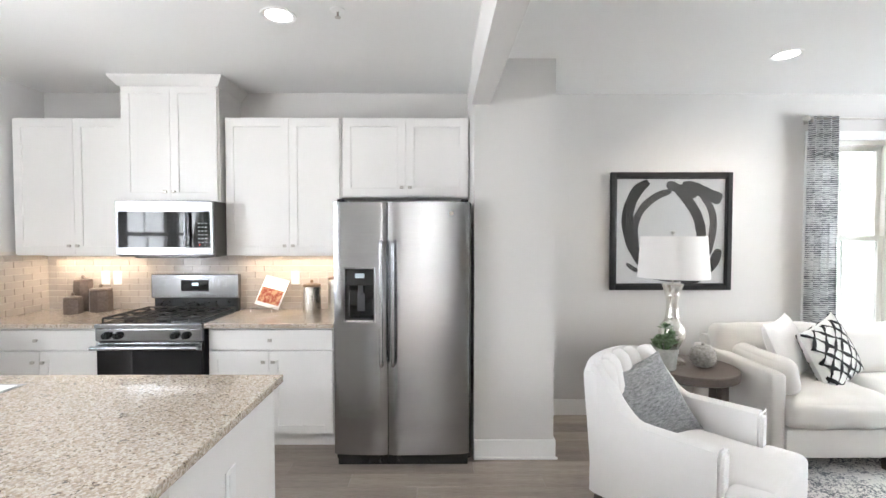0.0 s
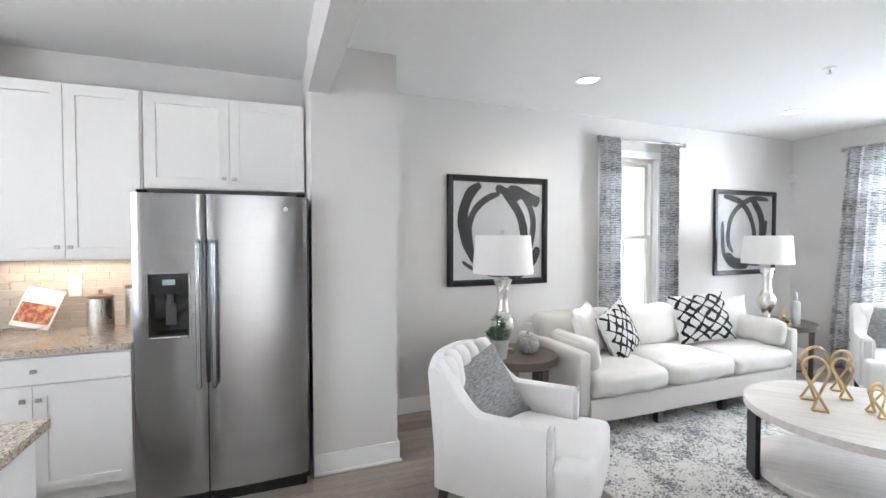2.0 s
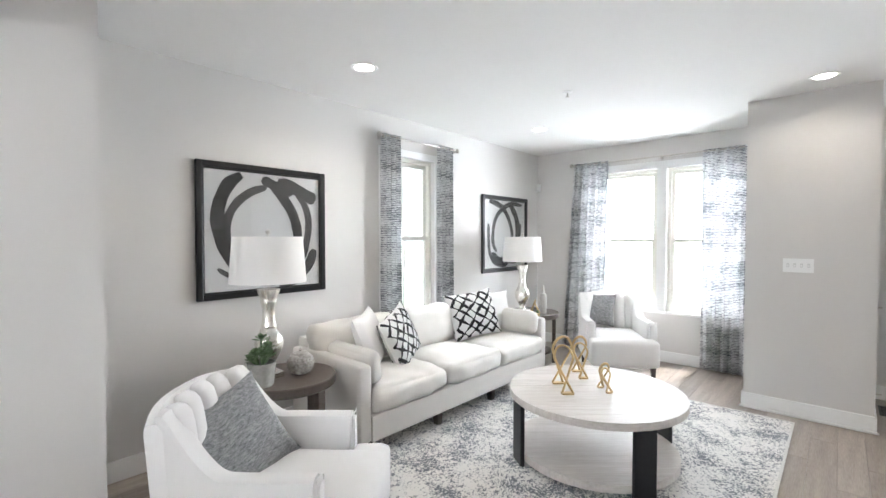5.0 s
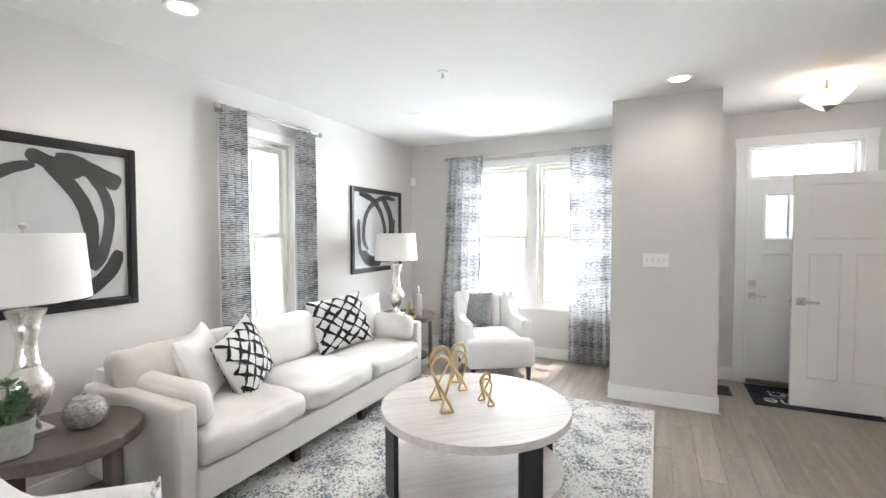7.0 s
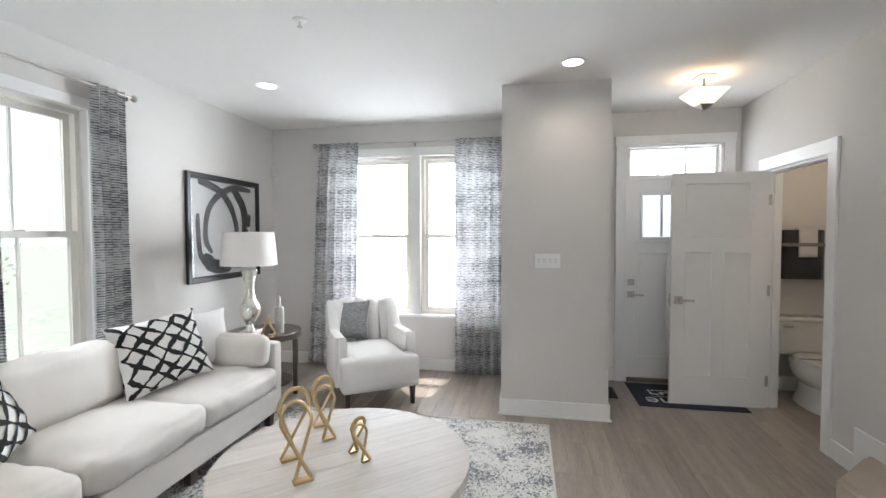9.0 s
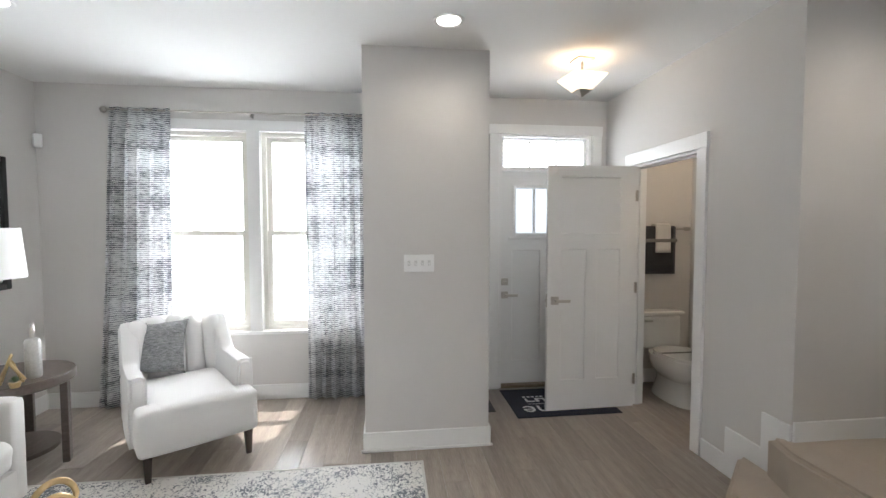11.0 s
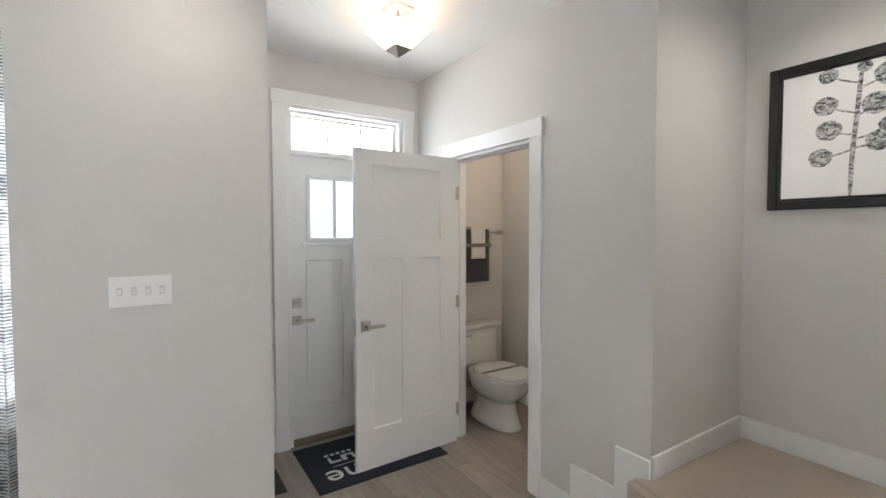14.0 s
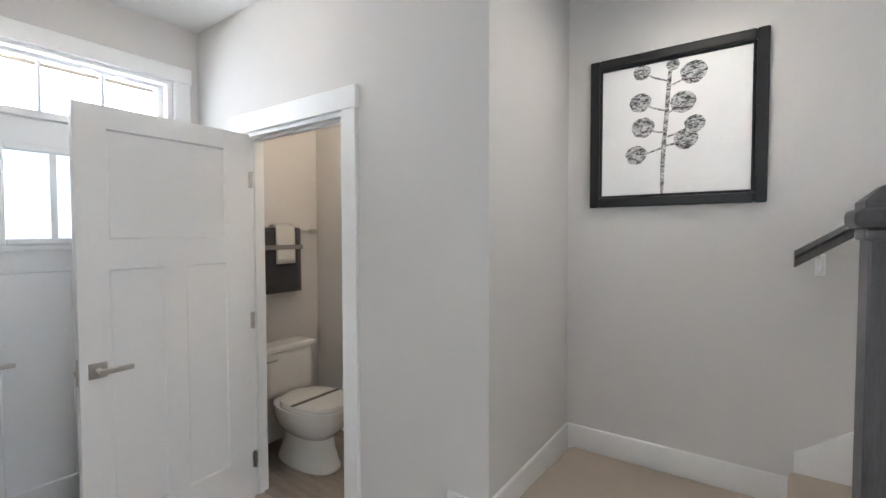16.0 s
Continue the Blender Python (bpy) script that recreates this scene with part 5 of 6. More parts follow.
def fridge_door(x0, x1, hole=None):
    """A gently bowed steel door, with an opening for the dispenser."""
    bm = bmesh.new()
    xs = sorted({*[x0 + (x1 - x0) * i / 14 for i in range(15)], *([hole[0], hole[1]] if hole else [])})
    zs = sorted({0.085, 1.765, *([hole[2], hole[3]] if hole else [])})

    def front(x):
        e = min(x - x0, x1 - x)
        u = 2 * (x - FX0) / (FX1 - FX0) - 1
        return 3.052 + 0.02 * u * u + (0.012 * (1 - min(1, e / 0.018)) ** 2)
    for i in range(len(xs) - 1):
        for j in range(len(zs) - 1):
            mx, mz = (xs[i] + xs[i + 1]) / 2, (zs[j] + zs[j + 1]) / 2
            if hole and hole[0] < mx < hole[1] and hole[2] < mz < hole[3]:
                continue
            bm.faces.new([bm.verts.new(p) for p in ((xs[i], front(xs[i]), zs[j]), (xs[i + 1], front(xs[i + 1]), zs[j]), (xs[i + 1], front(xs[i + 1]), zs[j + 1]), (xs[i], front(xs[i]), zs[j + 1]))])
    for x in (x0, x1):
        bm.faces.new([bm.verts.new(p) for p in ((x, front(x), zs[0]), (x, 3.122, zs[0]), (x, 3.122, zs[-1]), (x, front(x), zs[-1]))])
    for z in (zs[0], zs[-1]):
        bm.faces.new([bm.verts.new(p) for p in [(x, front(x), z) for x in xs] + [(x1, 3.122, z), (x0, 3.122, z)]])
    bmesh.ops.remove_doubles(bm, verts=bm.verts, dist=0.0003)
    return bm


HO = (0.004, 0.192, 0.985, 1.325)
d1 = part("freezer_door", fridge_door(FX0, FS - 0.003, HO), STEEL, fr, "brushed stainless steel door", smooth=True)
d2 = part("fridge_door", fridge_door(FS + 0.003, FX1), STEEL, fr, "brushed stainless steel door", smooth=True)
part("dispenser_back", bm_box(HO[0], HO[1], 3.115, 3.12, HO[2], HO[3]), BLACKGLASS, d1, "black recessed ice and water dispenser")
part("dispenser_panel", bm_box(HO[0] + 0.006, HO[1] - 0.006, 3.056, 3.115, 1.215, HO[3] - 0.006, bevel=0.004), BLACKGLASS, d1, "glossy black control panel")
part("dispenser_tray", bm_box(HO[0], HO[1], 3.055, 3.115, HO[2], HO[2] + 0.012, bevel=0.003), BLACKGLASS, d1, "black drip tray")
part("dispenser_top", bm_box(HO[0], HO[1], 3.052, 3.115, HO[3] - 0.006, HO[3]), BLACKGLASS, d1)
for a, b in ((HO[0], HO[0] + 0.006), (HO[1] - 0.006, HO[1])):
    part("dispenser_cheek", bm_box(a, b, 3.058, 3.115, HO[2] + 0.012, HO[3] - 0.006), BLACKGLASS, d1)
bm = bmesh.new()
for a, b, c, d in ((HO[0] - 0.012, HO[0], HO[2] - 0.014, HO[3] + 0.01), (HO[1], HO[1] + 0.012, HO[2] - 0.014, HO[3] + 0.01), (HO[0], HO[1], HO[2] - 0.014, HO[2]), (HO[0], HO[1], HO[3], HO[3] + 0.01)):
    box(bm, a, b, 3.046, 3.075, c, d, 0.003, 1)
part("dispenser_bezel", bm, STEEL, d1, "polished steel bezel")
part("display", bm_box(0.07, 0.13, 3.0525, 3.056, 1.265, 1.295), glow("dim_display", (0.25, 0.3, 0.32), 0.25), d1, "small grey display")
bm = tube(bmesh.new(), [(0.10, 3.085, 1.22), (0.10, 3.085, 1.15)], 0.016, 12)
box(bm, 0.075, 0.125, 3.10, 3.106, 1.04, 1.16)
part("paddle", bm, mat("dark_grey_plastic", (0.05, 0.05, 0.055), 0.4), d1, "dark grey dispenser paddle")
for x in (0.245, 0.322):
    pts = smooth_line([(x, 3.06, 1.50), (x, 3.02, 1.495), (x, 3.008, 1.46), (x, 3.0, 1.1), (x, 3.008, 0.74), (x, 3.02, 0.705), (x, 3.06, 0.70)], 6)
    part("handle", tube(bmesh.new(), pts, 0.014, 12, flat=(0.012, 0.016)), STEEL, d1 if x < FS else d2, "tall bowed steel handle", smooth=True)
bm = tube(bmesh.new(), [(0.703, 3.068, 1.69), (0.703, 3.06, 1.69)], 0.014, 20)
part("badge", bm, NICKEL, d2, "small round badge", smooth=False)
part("base_grille", bm_box(FX0 + 0.02, FX1 - 0.01, 3.10, 3.14, 0.0, 0.082), BLACK, fr, "black base grille")
for x in (FX0 + 0.03, FX1 - 0.06):
    part("hinge_cover", bm_box(x, x + 0.05, 3.06, 3.16, 1.765, 1.782, bevel=0.005), BLACK, fr, "black hinge cover")

# microwave
mw = thing("microwave", pose(0, 0, 0), "stainless over-the-range microwave with black glass door", "microwave")
MX0, MX1, MY = -1.745, -1.035, 3.405
part("housing", bm_box(MX0, MX1, MY + 0.03, N_Y, 1.388, 1.797, bevel=0.002, seg=1), mat("dark_steel_side", (0.13, 0.125, 0.12), 0.4, 0.8), mw, "dark metal housing")
part("front", bm_box(MX0, MX1, MY, MY + 0.03, 1.40, 1.797, bevel=0.006), STEEL, mw, "brushed steel front")
part("door_glass", bm_box(MX0 + 0.022, MX1 - 0.155, MY - 0.004, MY + 0.01, 1.455, 1.72, bevel=0.002, seg=1), BLACKGLASS, mw, "black glass door window")
cp = part("control_panel", bm_box(MX1 - 0.152, MX1 - 0.02, MY - 0.004, MY + 0.01, 1.455, 1.72, bevel=0.002, seg=1), BLACKGLASS, mw, "black glass control panel")
LEGEND = mat("grey_legend", (0.25, 0.25, 0.26), 0.5)
for i in range(6):
    for j in range(3):
        part("key_legend", bm_box(MX1 - 0.105 + j * 0.025, MX1 - 0.09 + j * 0.025, MY - 0.0055, MY - 0.004, 1.49 + i * 0.028, 1.497 + i * 0.028), LEGEND, cp)
part("indicator", bm_box(MX1 - 0.10, MX1 - 0.092, MY - 0.006, MY - 0.004, 1.472, 1.478), glow("red_indicator", (0.9, 0.05, 0.02), 1.0), cp)
pts = smooth_line([(MX1 - 0.175, MY, 1.70), (MX1 - 0.178, MY - 0.03, 1.69), (MX1 - 0.18, MY - 0.038, 1.59), (MX1 - 0.178, MY - 0.03, 1.485), (MX1 - 0.175, MY, 1.475)], 6)
part("handle", tube(bmesh.new(), pts, 0.011, 10), STEEL, mw, "vertical bowed steel handle", smooth=True)
part("vent_grille", bm_box(MX0 + 0.1, MX1 - 0.1, MY + 0.06, MY + 0.3, 1.376, 1.388), BLACK, mw, "black underside vent")

# gas range
ra = thing("gas_range", pose(0, 0, 0), "stainless gas range with black cast iron grates", "range")
RX0, RX1, RY = -1.79, -1.045, 3.25
part("body", bm_box(RX0, RX1, RY + 0.04, N_Y - 0.01, 0.03, 0.905), mat("dark_range_side", (0.03, 0.03, 0.032), 0.4), ra, "dark enamel sides")
part("cooktop", bm_box(RX0, RX1, RY + 0.01, 3.86, 0.905, 0.922, bevel=0.004), BLACK, ra, "black enamel cooktop")
part("front_trim", bm_box(RX0 - 0.002, RX1 + 0.002, RY - 0.005, RY + 0.012, 0.892, 0.925, bevel=0.004), STEEL, ra)
cpn = part("control_panel", bm_box(RX0, RX1, RY, RY + 0.04, 0.80, 0.89, bevel=0.006), STEEL, ra, "brushed steel knob panel")
for x in (RX0 + 0.085, RX0 + 0.165, RX1 - 0.185, RX1 - 0.105):
    bm = tube(bmesh.new(), [(x, RY + 0.0, 0.845), (x, RY - 0.012, 0.845)], 0.027, 20)
    tube(bm, [(x, RY - 0.012, 0.845), (x, RY - 0.034, 0.845)], 0.02, 20)
    box(bm, x - 0.005, x + 0.005, RY - 0.042, RY - 0.03, 0.825, 0.865)
    part("burner_knob", bm, BLACK, cpn, "black burner knob")
od = part("oven_door", bm_box(RX0 + 0.004, RX1 - 0.004, RY + 0.005, RY + 0.04, 0.28, 0.79, bevel=0.005), BLACKGLASS, ra, "black glass oven door")
part("door_rail", bm_box(RX0 + 0.004, RX1 - 0.004, RY, RY + 0.03, 0.735, 0.792, bevel=0.004), STEEL, od)
bm = tube(bmesh.new(), smooth_line([(RX0 + 0.03, RY, 0.765), (RX0 + 0.03, RY - 0.045, 0.765), (RX0 + 0.06, RY - 0.05, 0.765), (RX1 - 0.06, RY - 0.05, 0.765), (RX1 - 0.03, RY - 0.045, 0.765), (RX1 - 0.03, RY, 0.765)], 5), 0.014, 10)
part("handle", bm, STEEL, od, "steel oven door handle", smooth=True)
part("storage_drawer", bm_box(RX0 + 0.004, RX1 - 0.004, RY + 0.005, RY + 0.04, 0.07, 0.27, bevel=0.005), STEEL, ra)
bg = part("backguard", bm_box(RX0 + 0.01, RX1 - 0.01, 3.845, 3.905, 1.02, 1.222, bevel=0.008), STEEL, ra, "brushed steel backguard")
part("backguard_base", bm_box(RX0 + 0.03, RX1 - 0.02, 3.86, 3.905, 0.915, 1.02), BLACK, ra)
part("clock_panel", bm_box(-1.53, -1.30, 3.842, 3.85, 1.08, 1.175, bevel=0.002, seg=1), BLACKGLASS, bg, "black clock display")
bm = bmesh.new()
for i in range(3):
    box(bm, -1.435 + 0.018 * i, -1.423 + 0.018 * i, 3.8405, 3.842, 1.13, 1.15)
part("clock_digits", bm, glow("pale_digits", (0.7, 0.85, 0.9), 1.5), bg, "pale glowing clock digits")
for k in range(3):
    x0 = RX0 + 0.02 + k * 0.238
    x1 = x0 + 0.228
    bm = bmesh.new()
    z = 0.955
    for a in ((x0, RY + 0.05, x1, RY + 0.05), (x0, 3.80, x1, 3.80), (x0, RY + 0.05, x0, 3.80), (x1, RY + 0.05, x1, 3.80), (x0, 3.53, x1, 3.53)):
        tube(bm, [(a[0], a[1], z), (a[2], a[3], z)], 0.007, 6)
    for cy in (3.42, 3.67):
        cx = (x0 + x1) / 2
        for dx, dy in ((0.11, 0), (-0.11, 0), (0, 0.11), (0, -0.11)):
            tube(bm, [(cx + dx * 0.25, cy + dy * 0.25, z + 0.004), (cx + dx, cy + dy, z)], 0.006, 6)
    for px in (x0, x1):
        for py in (RY + 0.05, 3.80):
            tube(bm, [(px, py, 0.92), (px, py, z)], 0.007, 6)
    part("grate", bm, IRON, ra, "black cast iron grate")
    for cy in (3.42, 3.67):
        part("burner_cap", lathe(bmesh.new(), [(0.042, 0.922), (0.042, 0.935), (0.03, 0.94), (0.03, 0.946)], 24, (x0 + x1) / 2, cy), IRON, ra)

# island
il = thing("kitchen_island", pose(0, 0, 0), "white kitchen island with granite top", "island")
part("body", bm_box(-2.35, -0.105, 1.335, 2.09, 0.0, 0.888), CABINET, il, "white painted island body")
part("skirting", bm_box(-2.35, -0.093, 1.345, 2.08, 0.0, 0.10), CABINET, il)
bm = bmesh.new()
box(bm, -2.42, -0.075, 1.02, 2.125, 0.888, 0.922, 0.003)
part("countertop", bm, GRANITE, il, "speckled beige granite top")
# sink as two flat plates on the top, dark below white; no hollow
sk = part("sink", bm_box(-1.75, -1.10, 1.62, 2.0, 0.9222, 0.9230), mat("sink_rim", (0.10, 0.095, 0.09), 0.3), il, "thin dark plate edging the sink basin")
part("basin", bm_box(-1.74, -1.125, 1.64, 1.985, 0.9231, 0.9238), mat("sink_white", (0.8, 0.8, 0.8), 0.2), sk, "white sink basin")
bm = bm_box(-0.1045, -0.099, 1.64, 1.71, 0.62, 0.735, bevel=0.002, seg=1)
op = part("outlet", bm, WHITEPLASTIC, il, "white outlet plate")
part("socket", bm_box(-0.099, -0.0975, 1.66, 1.69, 0.64, 0.715), WHITEPLASTIC, op)

# backsplash grout bed and outlets
setting("backsplash", bm_box(-2.69, -0.10, N_Y - 0.004, N_Y, 0.922, 1.39), GROUT, "pale grout bed of the tiled backsplash", "backsplash")
setting("backsplash", bm_box(-2.69, -2.686, 3.27, N_Y - 0.004, 0.922, 1.42), GROUT, "pale grout bed of the tiled backsplash", "backsplash")
for x in (-2.20, -2.10, -0.60):
    t = thing("outlet", pose(x, N_Y - 0.009, 1.13), "white wall outlet plate on the tiles", "outlet", "wall outlets")
    part("plate", bm_box(-0.035, 0.035, -0.006, 0.0, 0, 0.115, bevel=0.002, seg=1), WHITEPLASTIC, t)
    part("socket", bm_box(-0.016, 0.016, -0.008, -0.006, 0.02, 0.095), WHITEPLASTIC, t)
# under-cabinet lamps
for x0, x1 in ((-2.6, -1.85), (-0.98, -0.2)):
    t = thing("under_cabinet_light", pose((x0 + x1) / 2, 3.80, 1.379), "slim warm under-cabinet light bar", "lamp", "under-cabinet lights")
    part("bar", bm_box(-(x1 - x0) / 2, (x1 - x0) / 2, -0.02, 0.02, 0.0, 0.011), WHITEPLASTIC, t)
    lamp("under_cabinet_lamp", "AREA", pose((x0 + x1) / 2, 3.80, 1.375), 2.3, (1, 0.80, 0.58), x1 - x0, 0.04)


def canister(m, r, h, material, lid, label, square=False):
    t = thing("canister", m, label, "canister", "kitchen canisters")
    seg = 8 if square else 32
    part("body", lathe(bmesh.new(), [(r * 0.97, 0), (r, 0.006), (r, h * 0.9), (r * 0.93, h)], seg), material, t, smooth=not square)
    part("lid", lathe(bmesh.new(), [(r * 0.98, h), (r * 1.02, h + 0.006), (r * 0.9, h + 0.018), (r * 0.25, h + 0.026), (r * 0.12, h + 0.03), (r * 0.2, h + 0.042), (r * 0.1, h + 0.052)], seg), lid, t, smooth=not square)
    return t


canister(pose(-2.30, 3.69, 0.923, 0, 0, 20), 0.068, 0.115, CLAY, CLAY, "brown glazed clay canister on the counter", True)
canister(pose(-2.335, 3.835, 0.923, 0, 0, 20), 0.07, 0.24, CLAY, CLAY, "tall brown glazed clay canister on the counter", True)
canister(pose(-2.16, 3.80, 0.923, 0, 0, 20), 0.082, 0.17, CLAY, CLAY, "brown glazed clay canister on the counter", True)
canister(pose(-0.40, 3.70, 0.923), 0.072, 0.215, HAMMER, LIDWOOD, "hammered silver canister with wooden lid")
canister(pose(-0.235, 3.80, 0.923), 0.06, 0.26, HAMMER, LIDWOOD, "tall hammered silver canister beside the refrigerator")
ck = thing("cookbook", pose(-0.80, 3.75, 0.935, -24, 13, -8), "open white cookbook page with food photo on a wire stand", "book")
part("page", bm_box(-0.105, 0.105, -0.004, 0.004, 0.03, 0.285, bevel=0.001, seg=1), PAPER, ck)
part("photo", bm_box(-0.095, 0.095, -0.0055, -0.004, 0.06, 0.185), FOODRED, ck, "printed food photograph")
bm = bmesh.new()
for i in range(3):
    box(bm, -0.07, 0.06 - 0.03 * i, -0.0055, -0.004, 0.205 + 0.022 * i, 0.213 + 0.022 * i)
part("text_bar", bm, mat("pale_print", (0.6, 0.55, 0.5), 0.7), ck, "pale printed lines")
bs = thing("book_stand", pose(-0.80, 3.76, 0.923, 0, 0, -8), "thin wire cookbook stand", "book stand")
bm = bmesh.new()
for x in (-0.09, 0.09):
    tube(bm, smooth_line([(x, -0.06, 0.003), (x, -0.055, 0.045), (x, -0.035, 0.038), (x, 0.03, 0.04), (x, 0.10, 0.003)], 4), 0.0025, 6)
tube(bm, [(-0.09, -0.035, 0.038), (0.09, -0.035, 0.038)], 0.0025, 6)
tube(bm, smooth_line([(-0.09, 0.03, 0.04), (-0.05, 0.08, 0.18), (0.05, 0.08, 0.18), (0.09, 0.03, 0.04)], 5), 0.0025, 6)
part("wire", bm, NICKEL, bs, smooth=True)

# ---- ceiling fixtures ----
for x, y in ((2.92, 3.10), (5.36, 3.09), (5.32, 0.67), (-0.25, 2.60), (4.12, -1.33)):
    t = thing("recessed_light", pose(x, y, H), "round white recessed ceiling downlight, lit", "lamp", "recessed lights")
    bm = bmesh.new()
    a = []
    for i in range(40):
        q = 2 * math.pi * i / 40
        a.append([bm.verts.new((r * math.cos(q), r * math.sin(q), z)) for r, z in ((0.095, 0.0), (0.093, -0.007), (0.072, -0.004), (0.068, 0.0))])
    for i in range(40):
        p, q = a[i], a[(i + 1) % 40]
        for k in range(3):
            bm.faces.new((p[k], p[k + 1], q[k + 1], q[k]))
    part("trim_ring", bm, WHITEPLASTIC, t, smooth=True)
    part("lens", lathe(bmesh.new(), [(0.07, -0.0035), (0.07, -0.001)], 32), BULB, t, "glowing lens")
    spot = lamp("downlight", "SPOT", pose(x, y, H - 0.02), 5 if x < 0 else 26 if y < 0 else 46 if x < 4 else 15, (1, 0.88, 0.74), 0.07).data
    spot.spot_size, spot.spot_blend = radians(160), 1.0
for x, y in ((4.375, 2.267), (0.085, 2.54)):
    t = thing("sprinkler_head", pose(x, y, H), "small white ceiling fire sprinkler", "sprinkler", "sprinklers")
    part("plate", lathe(bmesh.new(), [(0.04, 0), (0.038, -0.006), (0.015, -0.012)], 24), WHITEPLASTIC, t, smooth=True)
    bm = tube(bmesh.new(), [(0, 0, -0.01), (0, 0, -0.04)], 0.006, 8)
    lathe(bm, [(0.016, -0.042), (0.016, -0.039)], 16)
    part("deflector", bm, NICKEL, t)
# entry fixture
pf = thing("ceiling_lamp", pose(5.80, -0.36, H, 0, 0, 8), "square frosted glass semi-flush ceiling lamp, lit", "lamp")
part("canopy", bm_box(-0.065, 0.065, -0.065, 0.065, -0.018, 0, bevel=0.006), NICKEL, pf, "brushed nickel square canopy")
part("stem", tube(bmesh.new(), [(0, 0, -0.01), (0, 0, -0.25)], 0.009, 10), NICKEL, pf, smooth=True)
bm = bmesh.new()
r0, r1 = [], []
for z, h in ((-0.125, 0.128), (-0.135, 0.122), (-0.225, 0.05), (-0.228, 0.042), (-0.13, 0.115), (-0.12, 0.122)):
    r0.append([bm.verts.new((sx * h, sy * h, z)) for sx, sy in ((-1, -1), (1, -1), (1, 1), (-1, 1))])
for a, b in zip(r0, r0[1:] + r0[:1]):
    for i in range(4):
        bm.faces.new((a[i], a[(i + 1) % 4], b[(i + 1) % 4], b[i]))
part("glass_shade", bm, LAMPGLASS, pf, "glowing frosted square glass bowl")
bm = bmesh.new()
lo = bm.verts.new((0, 0, -0.268))
up = [bm.verts.new((sx * 0.055, sy * 0.055, -0.224)) for sx, sy in ((-1, -1), (1, -1), (1, 1), (-1, 1))]
bm.faces.new(up)
for i in range(4):
    bm.faces.new((lo, up[i], up[(i + 1) % 4]))
part("finial", bm, NICKEL, pf, "nickel pyramid finial")
lamp("entry_bulb", "POINT", pose(5.80, -0.36, H - 0.10), 2.0, (1, 0.76, 0.5), 0.07)

# ---- entry and washroom ----
mt = thing("doormat", pose(6.40, -0.44, 0), "navy doormat with white lettering", "doormat")
part("pad", bm_box(-0.30, 0.31, -0.445, 0.445, 0.0, 0.009, bevel=0.003), NAVY, mt)
cu = bpy.data.curves.new("me", "FONT")
cu.body, cu.size, cu.align_x, cu.extrude = "me", 0.25, "RIGHT", 0.0008
to = new("lettering", cu)
me = bpy.data.meshes.new_from_object(to)
bpy.data.objects.remove(to)
MATWHITE = mat("mat_white_print", (0.7, 0.7, 0.7), 0.95, vary=0.06)
me.materials.append(MATWHITE)
lt = new("lettering", me)
lt.parent = mt
lt.matrix_basis = pose(-0.09, 0.36, 0.0105, 0, 0, 90)
lt["label"] = "white printed letters"
bm = bmesh.new()
box(bm, -0.05, -0.045, 0.10, 0.28, 0.009, 0.0105)
for y0, y1, x0, x1 in ((0.16, 0.19, 0.0, 0.075), (0.20, 0.28, 0.0, 0.022), (0.26, 0.28, 0.0, 0.075), (0.10, 0.12, 0.0, 0.075), (0.10, 0.17, 0.055, 0.075)):
    box(bm, x0, x1, y0, y1, 0.009, 0.0105)
for i in range(5):
    box(bm, 0.10, 0.125, 0.10 + 0.04 * i, 0.125 + 0.04 * i, 0.009, 0.0105)
part("emblem", bm, MATWHITE, mt, "plain white emblem bars")
# grey that paints the shade inside the toggle slots, on raised strips
SLOTSHADE = mat("slot_shade", (0.64, 0.64, 0.63), 0.5)
sw = thing("light_switch", pose(5.72, 0.822, 1.236, 0, 0, -90), "white four-gang light switch plate", "light switch")
part("plate", bm_box(-0.103, 0.103, -0.006, 0, 0, 0.118, bevel=0.002, seg=1), WHITEPLASTIC, sw)
for k in range(4):
    x = -0.069 + 0.046 * k
    bm = bm_box(x - 0.0055, x + 0.0055, -0.022, -0.005, 0.05, 0.066, bevel=0.002, seg=1)
    part("slot", bm_box(x - 0.009, x + 0.009, -0.0068, -0.005, 0.043, 0.077), SLOTSHADE, sw)
    part("toggle", bm, WHITEPLASTIC, sw)
ps = thing("motion_sensor", pose(6.745, 3.885, 2.20, 0, 0, -45), "small white corner alarm sensor", "sensor")
part("housing", bm_box(-0.03, 0.03, -0.03, 0.02, 0, 0.11, bevel=0.01), WHITEPLASTIC, ps, smooth=True)
part("lens", bm_box(-0.02, 0.02, -0.034, -0.03, 0.015, 0.055, bevel=0.002), TRIM, ps)
lc = thing("closet_latch", pose(5.86, 0.335, 0.972), "small satin nickel latch on the side of the pier", "latch")
part("rose", bm_box(-0.014, 0.014, -0.006, 0.0, -0.014, 0.014, bevel=0.002), NICKEL, lc)
part("knob", tube(bmesh.new(), [(0, -0.006, 0), (0, -0.034, 0)], 0.009, 12), NICKEL, lc, smooth=True)
fg = thing("floor_register", pose(6.40, 0.215, 0), "bronze floor heating register", "vent")
part("frame", bm_box(-0.15, 0.15, -0.065, 0.065, 0.0, 0.005, bevel=0.002), LEGMETAL, fg)
for i in range(9):
    part("slat", bm_box(-0.13 + 0.03 * i, -0.122 + 0.03 * i, -0.05, 0.05, 0.005, 0.008), LEGMETAL, fg)
ds = thing("door_stop", pose(6.64, 0.321, 0.10), "thin spring door stop on the baseboard", "door stop")
